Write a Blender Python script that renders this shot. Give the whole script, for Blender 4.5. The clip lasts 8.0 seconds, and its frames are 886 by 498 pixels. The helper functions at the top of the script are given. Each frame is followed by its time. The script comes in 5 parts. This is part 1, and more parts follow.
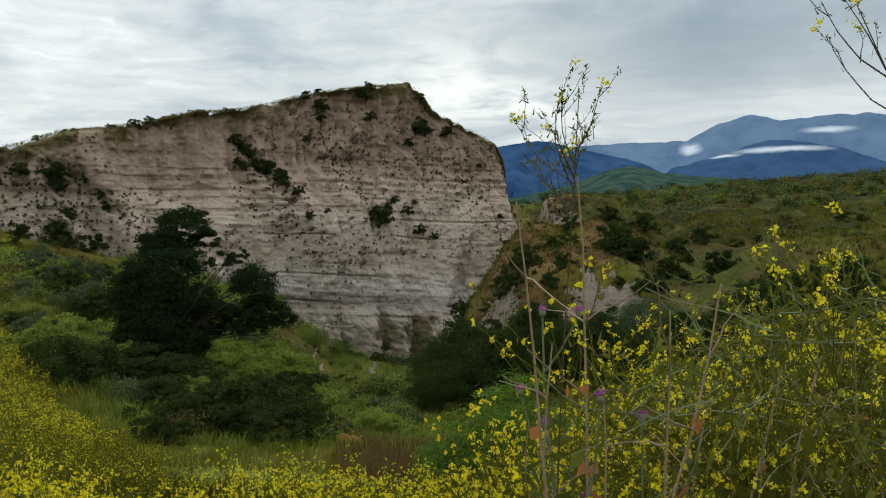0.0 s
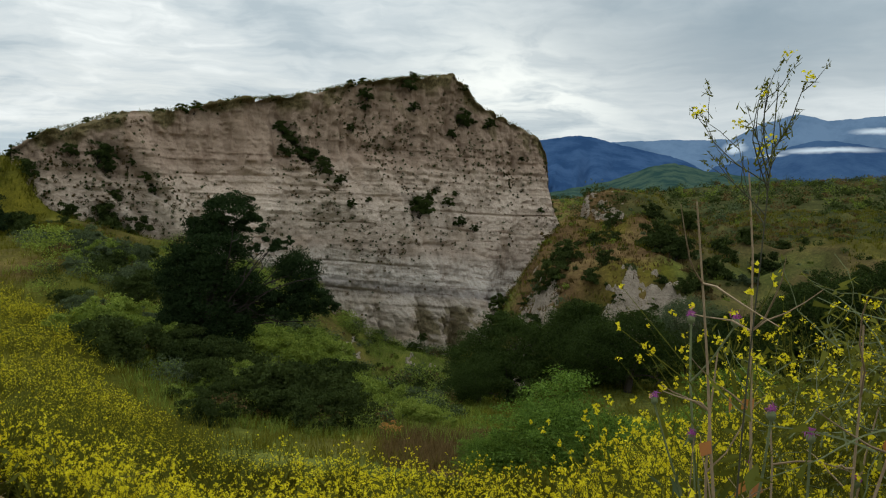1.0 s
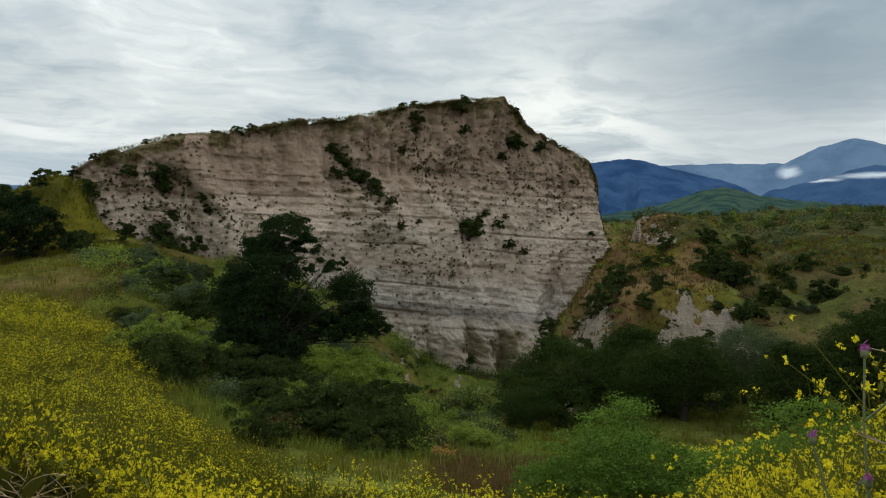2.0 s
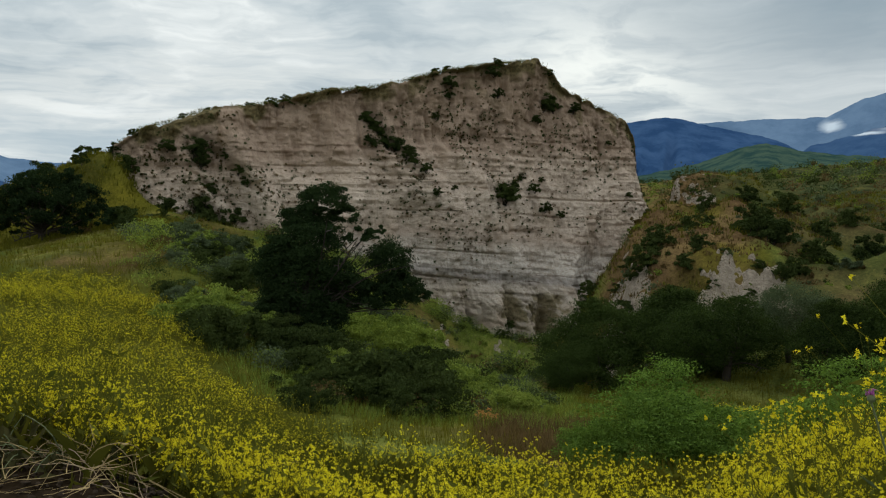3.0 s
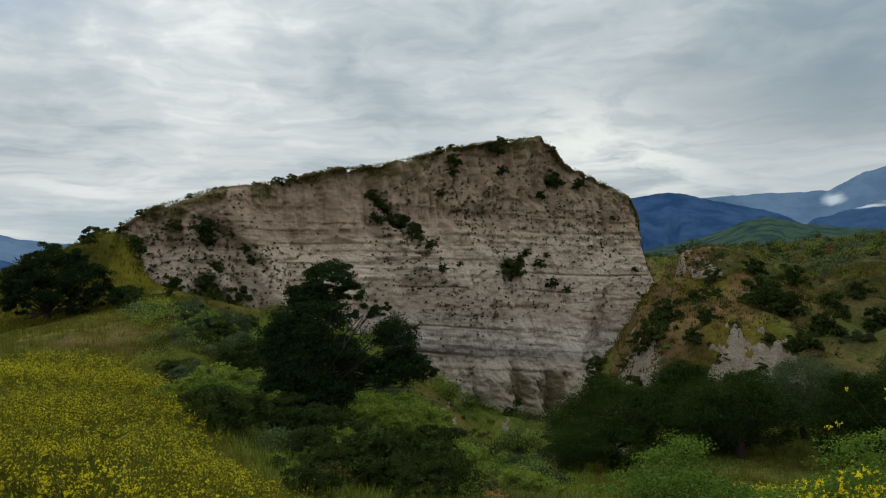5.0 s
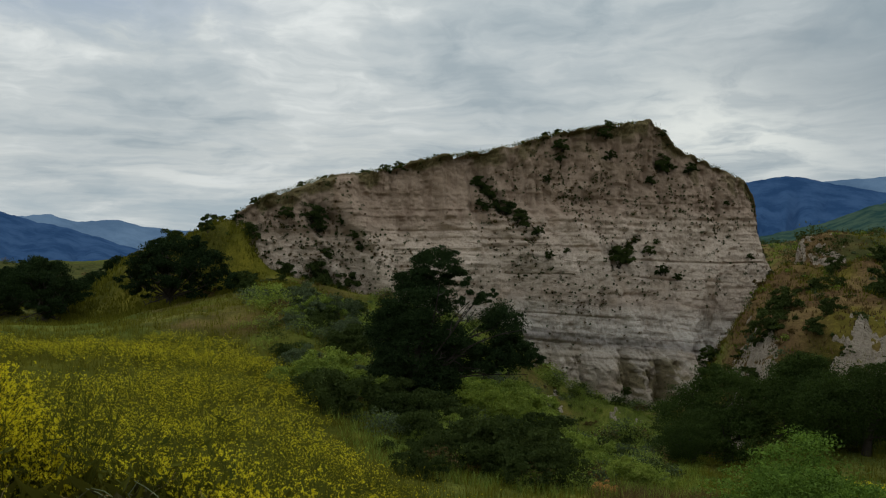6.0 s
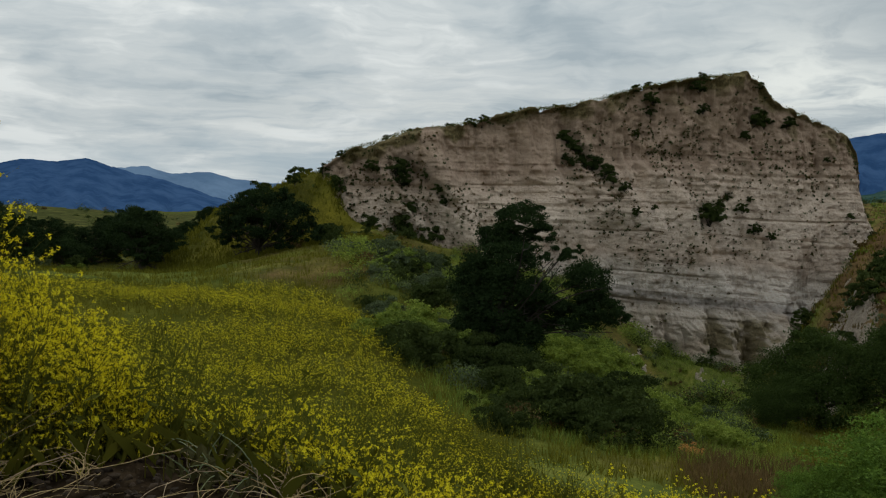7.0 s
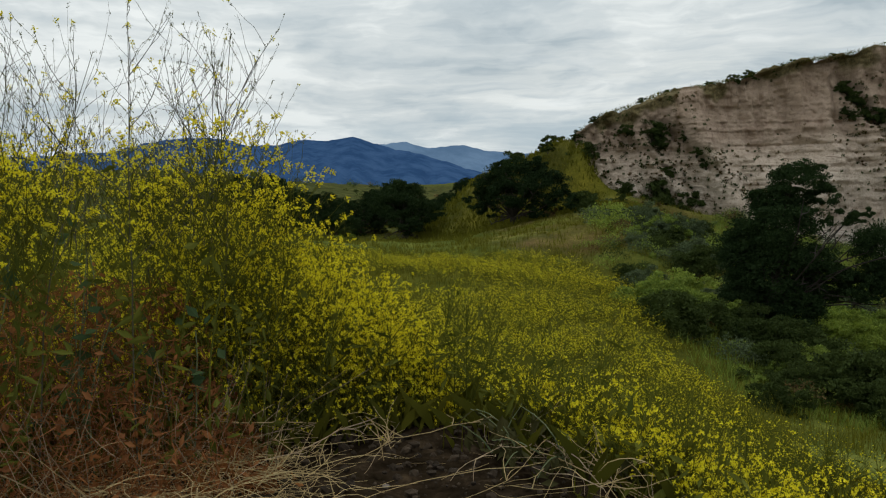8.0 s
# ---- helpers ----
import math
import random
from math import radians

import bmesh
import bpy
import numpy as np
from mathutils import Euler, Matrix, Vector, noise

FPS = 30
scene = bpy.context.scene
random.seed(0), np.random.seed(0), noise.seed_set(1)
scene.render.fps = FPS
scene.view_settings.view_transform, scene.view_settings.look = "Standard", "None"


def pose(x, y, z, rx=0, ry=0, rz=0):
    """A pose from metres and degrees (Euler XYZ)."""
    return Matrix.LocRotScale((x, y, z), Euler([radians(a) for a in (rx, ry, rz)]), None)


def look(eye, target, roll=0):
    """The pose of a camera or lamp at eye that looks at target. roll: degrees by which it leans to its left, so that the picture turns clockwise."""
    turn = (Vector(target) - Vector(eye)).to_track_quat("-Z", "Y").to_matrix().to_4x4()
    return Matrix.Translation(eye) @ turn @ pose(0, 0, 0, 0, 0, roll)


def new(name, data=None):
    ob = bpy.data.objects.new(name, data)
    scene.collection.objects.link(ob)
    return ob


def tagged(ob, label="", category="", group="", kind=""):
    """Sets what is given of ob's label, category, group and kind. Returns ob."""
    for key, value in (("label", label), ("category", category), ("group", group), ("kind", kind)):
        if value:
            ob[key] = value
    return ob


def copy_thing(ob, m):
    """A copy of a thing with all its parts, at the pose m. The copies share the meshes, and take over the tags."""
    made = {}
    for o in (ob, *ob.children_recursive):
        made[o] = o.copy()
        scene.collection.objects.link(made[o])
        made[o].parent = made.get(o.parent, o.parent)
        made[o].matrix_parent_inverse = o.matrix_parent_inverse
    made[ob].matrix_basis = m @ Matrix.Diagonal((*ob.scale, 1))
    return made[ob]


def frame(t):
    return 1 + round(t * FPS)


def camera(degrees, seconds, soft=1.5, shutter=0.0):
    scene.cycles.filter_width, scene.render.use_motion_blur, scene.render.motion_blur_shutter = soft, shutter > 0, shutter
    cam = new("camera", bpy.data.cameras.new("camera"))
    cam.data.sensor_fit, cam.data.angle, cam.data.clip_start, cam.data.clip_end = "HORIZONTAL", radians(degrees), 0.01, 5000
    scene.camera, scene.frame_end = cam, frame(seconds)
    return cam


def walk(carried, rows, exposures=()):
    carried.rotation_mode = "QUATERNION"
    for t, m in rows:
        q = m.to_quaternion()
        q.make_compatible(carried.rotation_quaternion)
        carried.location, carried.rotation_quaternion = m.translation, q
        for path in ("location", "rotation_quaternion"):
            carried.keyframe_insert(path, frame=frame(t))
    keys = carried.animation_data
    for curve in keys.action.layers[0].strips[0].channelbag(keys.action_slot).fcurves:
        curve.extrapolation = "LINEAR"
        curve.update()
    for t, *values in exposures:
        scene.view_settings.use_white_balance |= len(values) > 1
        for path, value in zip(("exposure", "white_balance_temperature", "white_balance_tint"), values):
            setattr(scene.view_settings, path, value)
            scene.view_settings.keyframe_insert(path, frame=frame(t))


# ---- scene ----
# ---- camera ----
cam = camera(56.0, 8.0, 1.15)
PATH = [
    (0, 0.000, 0.000, 1.600, 0.00, -1.22, 0.65), (0.5, -0.152, 0.084, 1.587, 4.25, -1.90, -1.35),
    (1, -0.312, 0.107, 1.611, 2.58, -1.80, -1.11), (1.5, -0.449, 0.179, 1.605, -1.04, -0.93, 0.90),
    (2, -0.602, 0.208, 1.607, 5.83, -0.34, -1.66), (2.2, -0.662, 0.203, 1.610, 9.00, -0.53, 0.07),
    (3.3, -0.633, 0.163, 1.621, 7.77, -3.13, 0.05), (3.5, -0.620, 0.177, 1.625, 7.03, -3.12, 0.68),
    (4, -0.673, 0.268, 1.635, 7.47, -0.90, 1.02), (4.5, -0.655, 0.266, 1.654, 8.41, 1.54, 1.39),
    (4.7, -0.658, 0.275, 1.633, 8.39, 2.37, 0.75), (5.8, -0.766, 0.388, 1.564, 11.77, 2.57, -0.23),
    (6, -0.762, 0.444, 1.606, 15.91, 1.65, 0.23), (6.5, -0.759, 0.651, 1.624, 20.64, -0.46, -0.35),
    (7, -0.934, 0.748, 1.581, 21.61, -1.47, -0.66), (7.5, -1.191, 0.882, 1.542, 31.68, -1.92, -1.01),
    (8, -1.441, 1.022, 1.510, 38.68, -3.60, 0.69)]
walk(cam, [(t, pose(x, y, z, 90 + p, r, w)) for t, x, y, z, w, p, r in PATH], exposures=[(0, 0.12), (1.0, 0.06), (2.0, 0.0), (4.5, -0.07), (5.8, -0.36), (6.5, -0.33), (7.2, -0.26), (8, -0.09)])


# ---- node helpers ----
class Nodes:
    """Short hand for building a node tree."""
    def __init__(self, tree):
        self.tree = tree
        tree.nodes.clear()

    def add(self, kind, ins=(), **props):
        node = self.tree.nodes.new(kind)
        for key, value in props.items():
            setattr(node, key, value)
        for key, value in dict(ins).items():
            self.put(node.inputs[key], value)
        return node

    def put(self, socket, value):
        if isinstance(value, bpy.types.Node):
            value = value.outputs[0]
        if isinstance(value, bpy.types.NodeSocket):
            self.tree.links.new(value, socket)
        else:
            socket.default_value = value

    def math(self, op, a, b=0.0, clamp=False):
        return self.add("ShaderNodeMath", {0: a, 1: b}, operation=op, use_clamp=clamp).outputs[0]

    def vec(self, op, a, b=(0, 0, 0)):
        return self.add("ShaderNodeVectorMath", {0: a, 1: b}, operation=op).outputs[0]

    def noise(self, vector, scale, detail=4.0, rough=0.55, out=0):
        return self.add("ShaderNodeTexNoise", {"Vector": vector, "Scale": scale, "Detail": detail, "Roughness": rough}).outputs[out]

    def ramp(self, fac, stops):
        node = self.add("ShaderNodeValToRGB", {"Fac": fac})
        el = node.color_ramp.elements
        while len(el) < len(stops):
            el.new(0.5)
        for e, (at, col) in zip(el, stops):
            e.position = at
            e.color = (col, col, col, 1) if isinstance(col, (int, float)) else (*col, 1)
        return node.outputs[0]

    def mix(self, fac, a, b, blend="MIX"):
        node = self.add("ShaderNodeMix", data_type="RGBA", blend_type=blend)
        self.put(node.inputs[0], fac)
        self.put(node.inputs[6], (*a, 1) if isinstance(a, tuple) and len(a) == 3 else a)
        self.put(node.inputs[7], (*b, 1) if isinstance(b, tuple) and len(b) == 3 else b)
        return node.outputs[2]

    def scaled(self, vector, sx, sy, sz):
        return self.vec("MULTIPLY", vector, (sx, sy, sz))

    def split(self, vector):
        return self.add("ShaderNodeSeparateXYZ", {0: vector}).outputs


# ---- world and sun ----
SUN_AZ, SUN_EL = 2.0, 24.0
world = bpy.data.worlds.new("overcast_sky")
scene.world = world
world.use_nodes = True
k = Nodes(world.node_tree)
d = k.vec("NORMALIZE", k.add("ShaderNodeTexCoord").outputs["Generated"])
dx, dy, dz = k.split(d)
up = k.math("MAXIMUM", dz, 0.0)
# a layer of cloud in level bands that close up towards the horizon
turn = k.math("MULTIPLY", k.math("ARCTAN2", dx, dy), 57.3)
flat = k.add("ShaderNodeCombineXYZ", {0: k.math("MULTIPLY", turn, 0.10), 1: k.math("MULTIPLY", k.math("LOGARITHM", k.math("ADD", up, 0.10), 2.718), 3.6), 2: 0.0})
drift = k.vec("MULTIPLY", k.vec("SUBTRACT", k.noise(flat, 0.9, 4.0, out=1), (0.5, 0.5, 0.5)), (1.2, 0.7, 0.0))
warped = k.vec("ADD", flat, drift)
big = k.noise(k.scaled(warped, 0.8, 0.8, 1.0), 0.62, 4.0, 0.5)
fine = k.noise(k.scaled(warped, 0.9, 1.3, 1.0), 1.7, 8.0, 0.56)
wisp = k.noise(k.scaled(warped, 0.6, 2.4, 1.0), 2.6, 6.0, 0.55)
cover = k.math("ADD", k.math("MULTIPLY", big, 0.52), k.math("ADD", k.math("MULTIPLY", fine, 0.34), k.math("MULTIPLY", wisp, 0.14)))
cloud = k.ramp(cover, [(0.39, (0.46, 0.52, 0.56)), (0.46, (0.59, 0.635, 0.66)), (0.52, (0.72, 0.745, 0.75)), (0.58, (0.92, 0.925, 0.91))])
# bearings (to the right of north) and heights in the sky, in degrees, stirred by the drift of the cloud
side = k.math("ADD", turn, k.math("MULTIPLY", k.math("SUBTRACT", big, 0.5), 26.0))
high = k.math("ADD", k.math("MULTIPLY", k.math("ARCSINE", dz), 57.3), k.math("MULTIPLY", k.math("SUBTRACT", fine, 0.5), 9.0))


def spread(at, tall, wide, deep):
    """1 at a bearing and height, falling off to 0 over so many degrees across and up."""
    a = k.math("DIVIDE", k.math("SUBTRACT", side, at), wide)
    b = k.math("DIVIDE", k.math("SUBTRACT", high, tall), deep)
    return k.math("EXPONENT", k.math("MULTIPLY", k.math("ADD", k.math("MULTIPLY", a, a), k.math("MULTIPLY", b, b)), -1.0))


# the dark bank to the right of the sun, the bright cloudlets before it, blue gaps
cloud = k.mix(k.math("MULTIPLY", spread(19.0, 13.0, 16.0, 5.2), 0.95), cloud, k.mix(0.22, (0.20, 0.265, 0.32), cloud))
cloud = k.mix(k.math("MULTIPLY", spread(30.0, 18.0, 22.0, 9.0), 0.8), cloud, (0.33, 0.40, 0.455))
cloud = k.mix(k.math("MULTIPLY", spread(0.5, 9.5, 8.0, 3.6), k.ramp(fine, [(0.40, 0.25), (0.56, 1.0)])), cloud, (0.98, 0.98, 0.93))
cloud = k.mix(k.math("MULTIPLY", spread(-30.0, 2.0, 16.0, 3.0), 0.7), cloud, (0.46, 0.555, 0.62))
cloud = k.mix(k.math("MULTIPLY", spread(-20.0, 7.5, 26.0, 3.2), k.ramp(wisp, [(0.40, 0.0), (0.62, 0.55)])), cloud, (0.83, 0.83, 0.80))
# an overcast sky is brightest overhead
level = k.math("ADD", 0.97, k.math("MULTIPLY", k.math("POWER", up, 1.6), 0.75))
cloud = k.mix(1.0, cloud, k.add("ShaderNodeCombineXYZ", {0: k.math("MULTIPLY", level, 0.955), 1: level, 2: k.math("MULTIPLY", level, 1.01)}).outputs[0], "MULTIPLY")
sky = k.add("ShaderNodeTexSky", sky_type="NISHITA", sun_disc=False, sun_elevation=radians(SUN_EL), sun_rotation=radians(-SUN_AZ))
sky = k.mix(1.0, sky.outputs[0], (0.10, 0.10, 0.10), "MULTIPLY")
gap = k.math("MAXIMUM", k.ramp(cover, [(0.26, 0.7), (0.36, 0.0)]), k.math("MULTIPLY", spread(-43.0, 18.0, 13.0, 3.0), k.ramp(fine, [(0.44, 0.9), (0.58, 0.0)])))
below = k.math("LESS_THAN", dz, -0.02)
tint = k.mix(below, k.mix(gap, cloud, sky), (0.12, 0.12, 0.09))
k.add("ShaderNodeOutputWorld", {0: k.add("ShaderNodeBackground", {"Color": tint, "Strength": 1.0})})

sun = new("sun", bpy.data.lights.new("sun", "SUN"))
sun.data.energy, sun.data.angle, sun.data.color = 0.9, radians(14), (1.0, 0.88, 0.72)
sun.matrix_world = look((0, 0, 60), Vector((0, 0, 60)) - Vector((-math.sin(radians(SUN_AZ)) * math.cos(radians(SUN_EL)), math.cos(radians(SUN_AZ)) * math.cos(radians(SUN_EL)), math.sin(radians(SUN_EL)))))


# ---- materials ----
def material(name, build):
    mat = bpy.data.materials.new(name)
    mat.use_nodes = True
    k = Nodes(mat.node_tree)
    surface = build(k)
    k.add("ShaderNodeOutputMaterial", {0: surface})
    return mat


def principled(k, color, rough=0.85, bump=None, strength=0.4, distance=0.05, **more):
    ins = {"Base Color": color if not isinstance(color, tuple) else (*color, 1), "Roughness": rough, "Specular IOR Level": more.pop("spec", 0.25)}
    if bump is not None:
        ins["Normal"] = k.add("ShaderNodeBump", {"Height": bump, "Strength": strength, "Distance": distance})
    return k.add("ShaderNodeBsdfPrincipled", ins)


def leafy(name, dark, light, dry=None, glow=0.3):
    """Foliage: colour differs from leaf to leaf and plant to plant, and some light comes through."""
    def build(k):
        leaf = k.add("ShaderNodeNewGeometry").outputs["Random Per Island"]
        plant = k.add("ShaderNodeObjectInfo").outputs["Random"]
        place = k.add("ShaderNodeNewGeometry").outputs["Position"]
        patch = k.noise(place, 0.35, 2.0)
        fac = k.math("ADD", k.math("MULTIPLY", leaf, 0.5), k.math("ADD", k.math("MULTIPLY", plant, 0.25), k.math("MULTIPLY", patch, 0.35)))
        stops = [(0.12, dark), (0.85, light)] + ([(1.0, dry)] if dry else [])
        color = k.ramp(fac, stops)
        solid = principled(k, color, 0.9, spec=0.02)
        thin = k.add("ShaderNodeBsdfTranslucent", {0: k.mix(1.0, color, (1.2, 1.2, 0.7), "MULTIPLY")})
        return k.add("ShaderNodeMixShader", {0: glow, 1: solid, 2: thin})
    return material(name, build)


def plain(name, a, b, scale=6.0, rough=0.85, bump=0.3, distance=0.01):
    def build(k):
        place = k.add("ShaderNodeTexCoord").outputs["Object"]
        grain = k.noise(place, scale, 6.0, 0.65)
        one = k.add("ShaderNodeObjectInfo").outputs["Random"]
        isle = k.add("ShaderNodeNewGeometry").outputs["Random Per Island"]
        fac = k.math("ADD", k.math("MULTIPLY", grain, 0.6), k.math("ADD", k.math("MULTIPLY", one, 0.15), k.math("MULTIPLY", isle, 0.3)))
        return principled(k, k.ramp(fac, [(0.25, a), (0.8, b)]), rough, k.noise(place, scale * 4, 4.0), bump, distance)
    return material(name, build)


def ground_look(k):
    at = lambda name: k.add("ShaderNodeAttribute", attribute_name=name).outputs["Fac"]
    place = k.add("ShaderNodeNewGeometry").outputs["Position"]
    far, mid, fine = k.noise(place, 0.075, 6.0, 0.6), k.noise(place, 0.32, 7.0, 0.65), k.noise(place, 5.0, 6.0, 0.65)
    mixed = k.math("ADD", k.math("MULTIPLY", mid, 0.6), k.math("MULTIPLY", fine, 0.4))
    green = k.ramp(mixed, [(0.32, (0.032, 0.047, 0.012)), (0.50, (0.095, 0.115, 0.025)), (0.66, (0.20, 0.20, 0.042))])
    dry = k.ramp(mixed, [(0.34, (0.040, 0.026, 0.013)), (0.50, (0.125, 0.076, 0.036)), (0.64, (0.21, 0.15, 0.06))])
    soil = k.ramp(k.math("ADD", k.math("MULTIPLY", fine, 0.7), k.math("MULTIPLY", mid, 0.3)), [(0.36, (0.010, 0.007, 0.004)), (0.52, (0.040, 0.027, 0.016)), (0.66, (0.115, 0.078, 0.046))])
    fresh = k.ramp(mixed, [(0.3, (0.046, 0.048, 0.008)), (0.5, (0.108, 0.098, 0.012)), (0.68, (0.215, 0.18, 0.018))])
    dryness = k.math("ADD", at("dry"), k.math("MULTIPLY", k.math("SUBTRACT", far, 0.5), 1.6), True)
    color = k.mix(k.ramp(dryness, [(0.35, 0.0), (0.65, 1.0)]), green, dry)
    color = k.mix(at("fresh"), color, fresh)
    brush = k.ramp(mixed, [(0.34, (0.018, 0.022, 0.009)), (0.52, (0.058, 0.062, 0.024)), (0.66, (0.13, 0.115, 0.036))])
    color = k.mix(at("brush"), color, brush)
    color = k.mix(at("soil"), color, soil)
    return principled(k, color, 1.0, fine, 0.8, 0.08, spec=0.0)


def cliff_look(k):
    place = k.add("ShaderNodeNewGeometry").outputs["Position"]
    x, y, z = k.split(place)
    # metres along the face, and height within the beds, which dip towards the ravine
    run = k.math("SUBTRACT", k.math("ADD", k.math("MULTIPLY", x, 0.8), k.math("MULTIPLY", y, 0.6)), 16.0)
    deep = k.ramp(k.math("DIVIDE", k.math("ADD", z, 20.0), 40.0), [(0.36, 1.0), (0.64, 0.0)])
    dip = k.math("MULTIPLY", k.math("MULTIPLY", k.math("SUBTRACT", run, 40.0), 0.085), deep)
    wave = k.noise(place, 0.07, 4.0)
    height = k.math("ADD", k.math("ADD", z, dip), k.math("MULTIPLY", k.math("SUBTRACT", wave, 0.5), 3.0))
    beds = k.add("ShaderNodeCombineXYZ", {0: x, 1: y, 2: height})
    # colour by bed: pale grey below, a brown soft band, tan sandstone, brown soil on top
    soft = k.ramp(k.math("DIVIDE", k.math("ADD", run, 6.0), 70.0), [(0.12, 1.0), (0.50, 0.0)])
    shade = k.math("DIVIDE", k.math("ADD", k.math("ADD", height, 18.0), k.math("MULTIPLY", soft, k.math("MULTIPLY", k.math("SUBTRACT", 1.0, deep), 2.6))), 40.0)
    band = k.ramp(shade, [
        (0.02, (0.40, 0.33, 0.26)), (0.20, (0.45, 0.385, 0.315)), (0.262, (0.45, 0.39, 0.33)), (0.275, (0.33, 0.295, 0.27)), (0.292, (0.36, 0.325, 0.295)), (0.302, (0.52, 0.47, 0.415)),
        (0.375, (0.54, 0.465, 0.395)), (0.41, (0.43, 0.34, 0.27)), (0.445, (0.53, 0.43, 0.345)), (0.53, (0.58, 0.475, 0.385)), (0.64, (0.54, 0.425, 0.335)), (0.675, (0.385, 0.285, 0.215)), (0.80, (0.36, 0.26, 0.19)), (0.95, (0.27, 0.19, 0.13))])
    thick = k.noise(k.scaled(beds, 0.035, 0.035, 0.9), 1.0, 5.0, 0.6)
    lamina = k.noise(k.scaled(beds, 0.14, 0.14, 4.6), 1.0, 6.0, 0.66)
    ledge = k.noise(k.scaled(beds, 0.22, 0.22, 2.1), 1.0, 8.0, 0.70)
    streak = k.noise(k.scaled(place, 0.95, 0.95, 0.07), 1.0, 4.0, 0.6)
    flute = k.noise(k.scaled(place, 2.2, 2.2, 0.18), 1.0, 4.0, 0.6)
    blotch = k.noise(place, 0.30, 6.0, 0.6)
    grain = k.noise(place, 3.4, 7.0, 0.75)
    sand = k.noise(place, 9.0, 5.0, 0.7)
    patch = k.ramp(k.noise(place, 0.16, 5.0), [(0.40, 0.12), (0.58, 1.0)])
    upper = k.ramp(shade, [(0.60, 0.0), (0.70, 1.0)])
    bedded = k.math("MULTIPLY", k.math("MAXIMUM", patch, k.math("MULTIPLY", deep, 0.7)), k.math("SUBTRACT", 1.0, k.math("MULTIPLY", upper, 0.75)))
    color = k.mix(k.math("MULTIPLY", k.ramp(thick, [(0.42, 0.22), (0.54, 0.0)]), bedded), band, k.mix(1.0, band, (0.66, 0.61, 0.57), "MULTIPLY"))
    color = k.mix(k.math("MULTIPLY", k.ramp(ledge, [(0.39, 0.85), (0.425, 0.0)]), bedded), color, k.mix(1.0, color, (0.44, 0.38, 0.34), "MULTIPLY"))
    color = k.mix(k.math("MULTIPLY", k.ramp(lamina, [(0.37, 0.40), (0.45, 0.0), (0.58, 0.0), (0.66, 0.22)]), bedded), color, k.mix(k.ramp(lamina, [(0.49, 0.0), (0.51, 1.0)]), (0.26, 0.205, 0.16), (0.72, 0.645, 0.55)))
    # rain has stained the soft brown rock under the rim and fluted the pale rock below
    color = k.mix(k.math("MULTIPLY", k.ramp(streak, [(0.50, 0.0), (0.66, 0.65)]), upper), color, (0.20, 0.13, 0.09))
    color = k.mix(k.math("MULTIPLY", k.ramp(flute, [(0.54, 0.0), (0.66, 0.5)]), k.math("MULTIPLY", deep, patch)), color, (0.27, 0.225, 0.18))
    color = k.mix(k.ramp(blotch, [(0.52, 0.0), (0.70, 0.40)]), color, (0.33, 0.23, 0.15))
    color = k.mix(k.ramp(grain, [(0.37, 0.75), (0.45, 0.0)]), color, (0.20, 0.145, 0.10))
    color = k.mix(k.ramp(sand, [(0.40, 0.30), (0.50, 0.0), (0.60, 0.0)]), color, (0.20, 0.145, 0.10))
    color = k.mix(k.add("ShaderNodeAttribute", attribute_name="grown").outputs["Fac"], color, k.ramp(grain, [(0.3, (0.055, 0.050, 0.022)), (0.6, (0.19, 0.145, 0.07))]))
    relief = k.math("ADD", k.math("MULTIPLY", k.math("MULTIPLY", ledge, bedded), 0.6), k.math("ADD", k.math("MULTIPLY", grain, 0.45), k.math("MULTIPLY", blotch, 0.4)))
    return principled(k, color, 0.95, relief, 0.8, 0.4, spec=0.1)


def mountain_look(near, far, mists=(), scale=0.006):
    """Far ranges in blue air: the haze is painted into the slope colour, which also glows; woods and bare spurs show
    faintly, with shreds of mist painted on the slopes, each by bearing, height and size.
    """
    def build(k):
        place = k.add("ShaderNodeNewGeometry").outputs["Position"]
        x, y, z = k.split(place)
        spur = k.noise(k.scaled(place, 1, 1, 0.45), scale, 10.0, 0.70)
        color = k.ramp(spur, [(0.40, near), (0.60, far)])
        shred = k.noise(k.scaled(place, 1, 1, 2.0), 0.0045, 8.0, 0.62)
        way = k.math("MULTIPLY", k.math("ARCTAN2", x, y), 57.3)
        # each shred of mist is a pale veil mixed into the slope colour
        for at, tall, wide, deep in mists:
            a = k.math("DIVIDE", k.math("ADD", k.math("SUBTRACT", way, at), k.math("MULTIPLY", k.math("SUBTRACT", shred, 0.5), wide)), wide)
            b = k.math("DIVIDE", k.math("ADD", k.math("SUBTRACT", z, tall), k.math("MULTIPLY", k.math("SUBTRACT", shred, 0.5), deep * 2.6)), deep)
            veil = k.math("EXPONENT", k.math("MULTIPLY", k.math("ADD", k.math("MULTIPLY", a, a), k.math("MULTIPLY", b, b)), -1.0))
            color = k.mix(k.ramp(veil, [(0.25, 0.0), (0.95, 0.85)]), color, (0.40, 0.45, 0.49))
        # emission on the slopes stands in for light scattered by the air between
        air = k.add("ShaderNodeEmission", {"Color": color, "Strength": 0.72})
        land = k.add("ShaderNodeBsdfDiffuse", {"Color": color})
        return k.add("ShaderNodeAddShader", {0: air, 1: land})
    return build


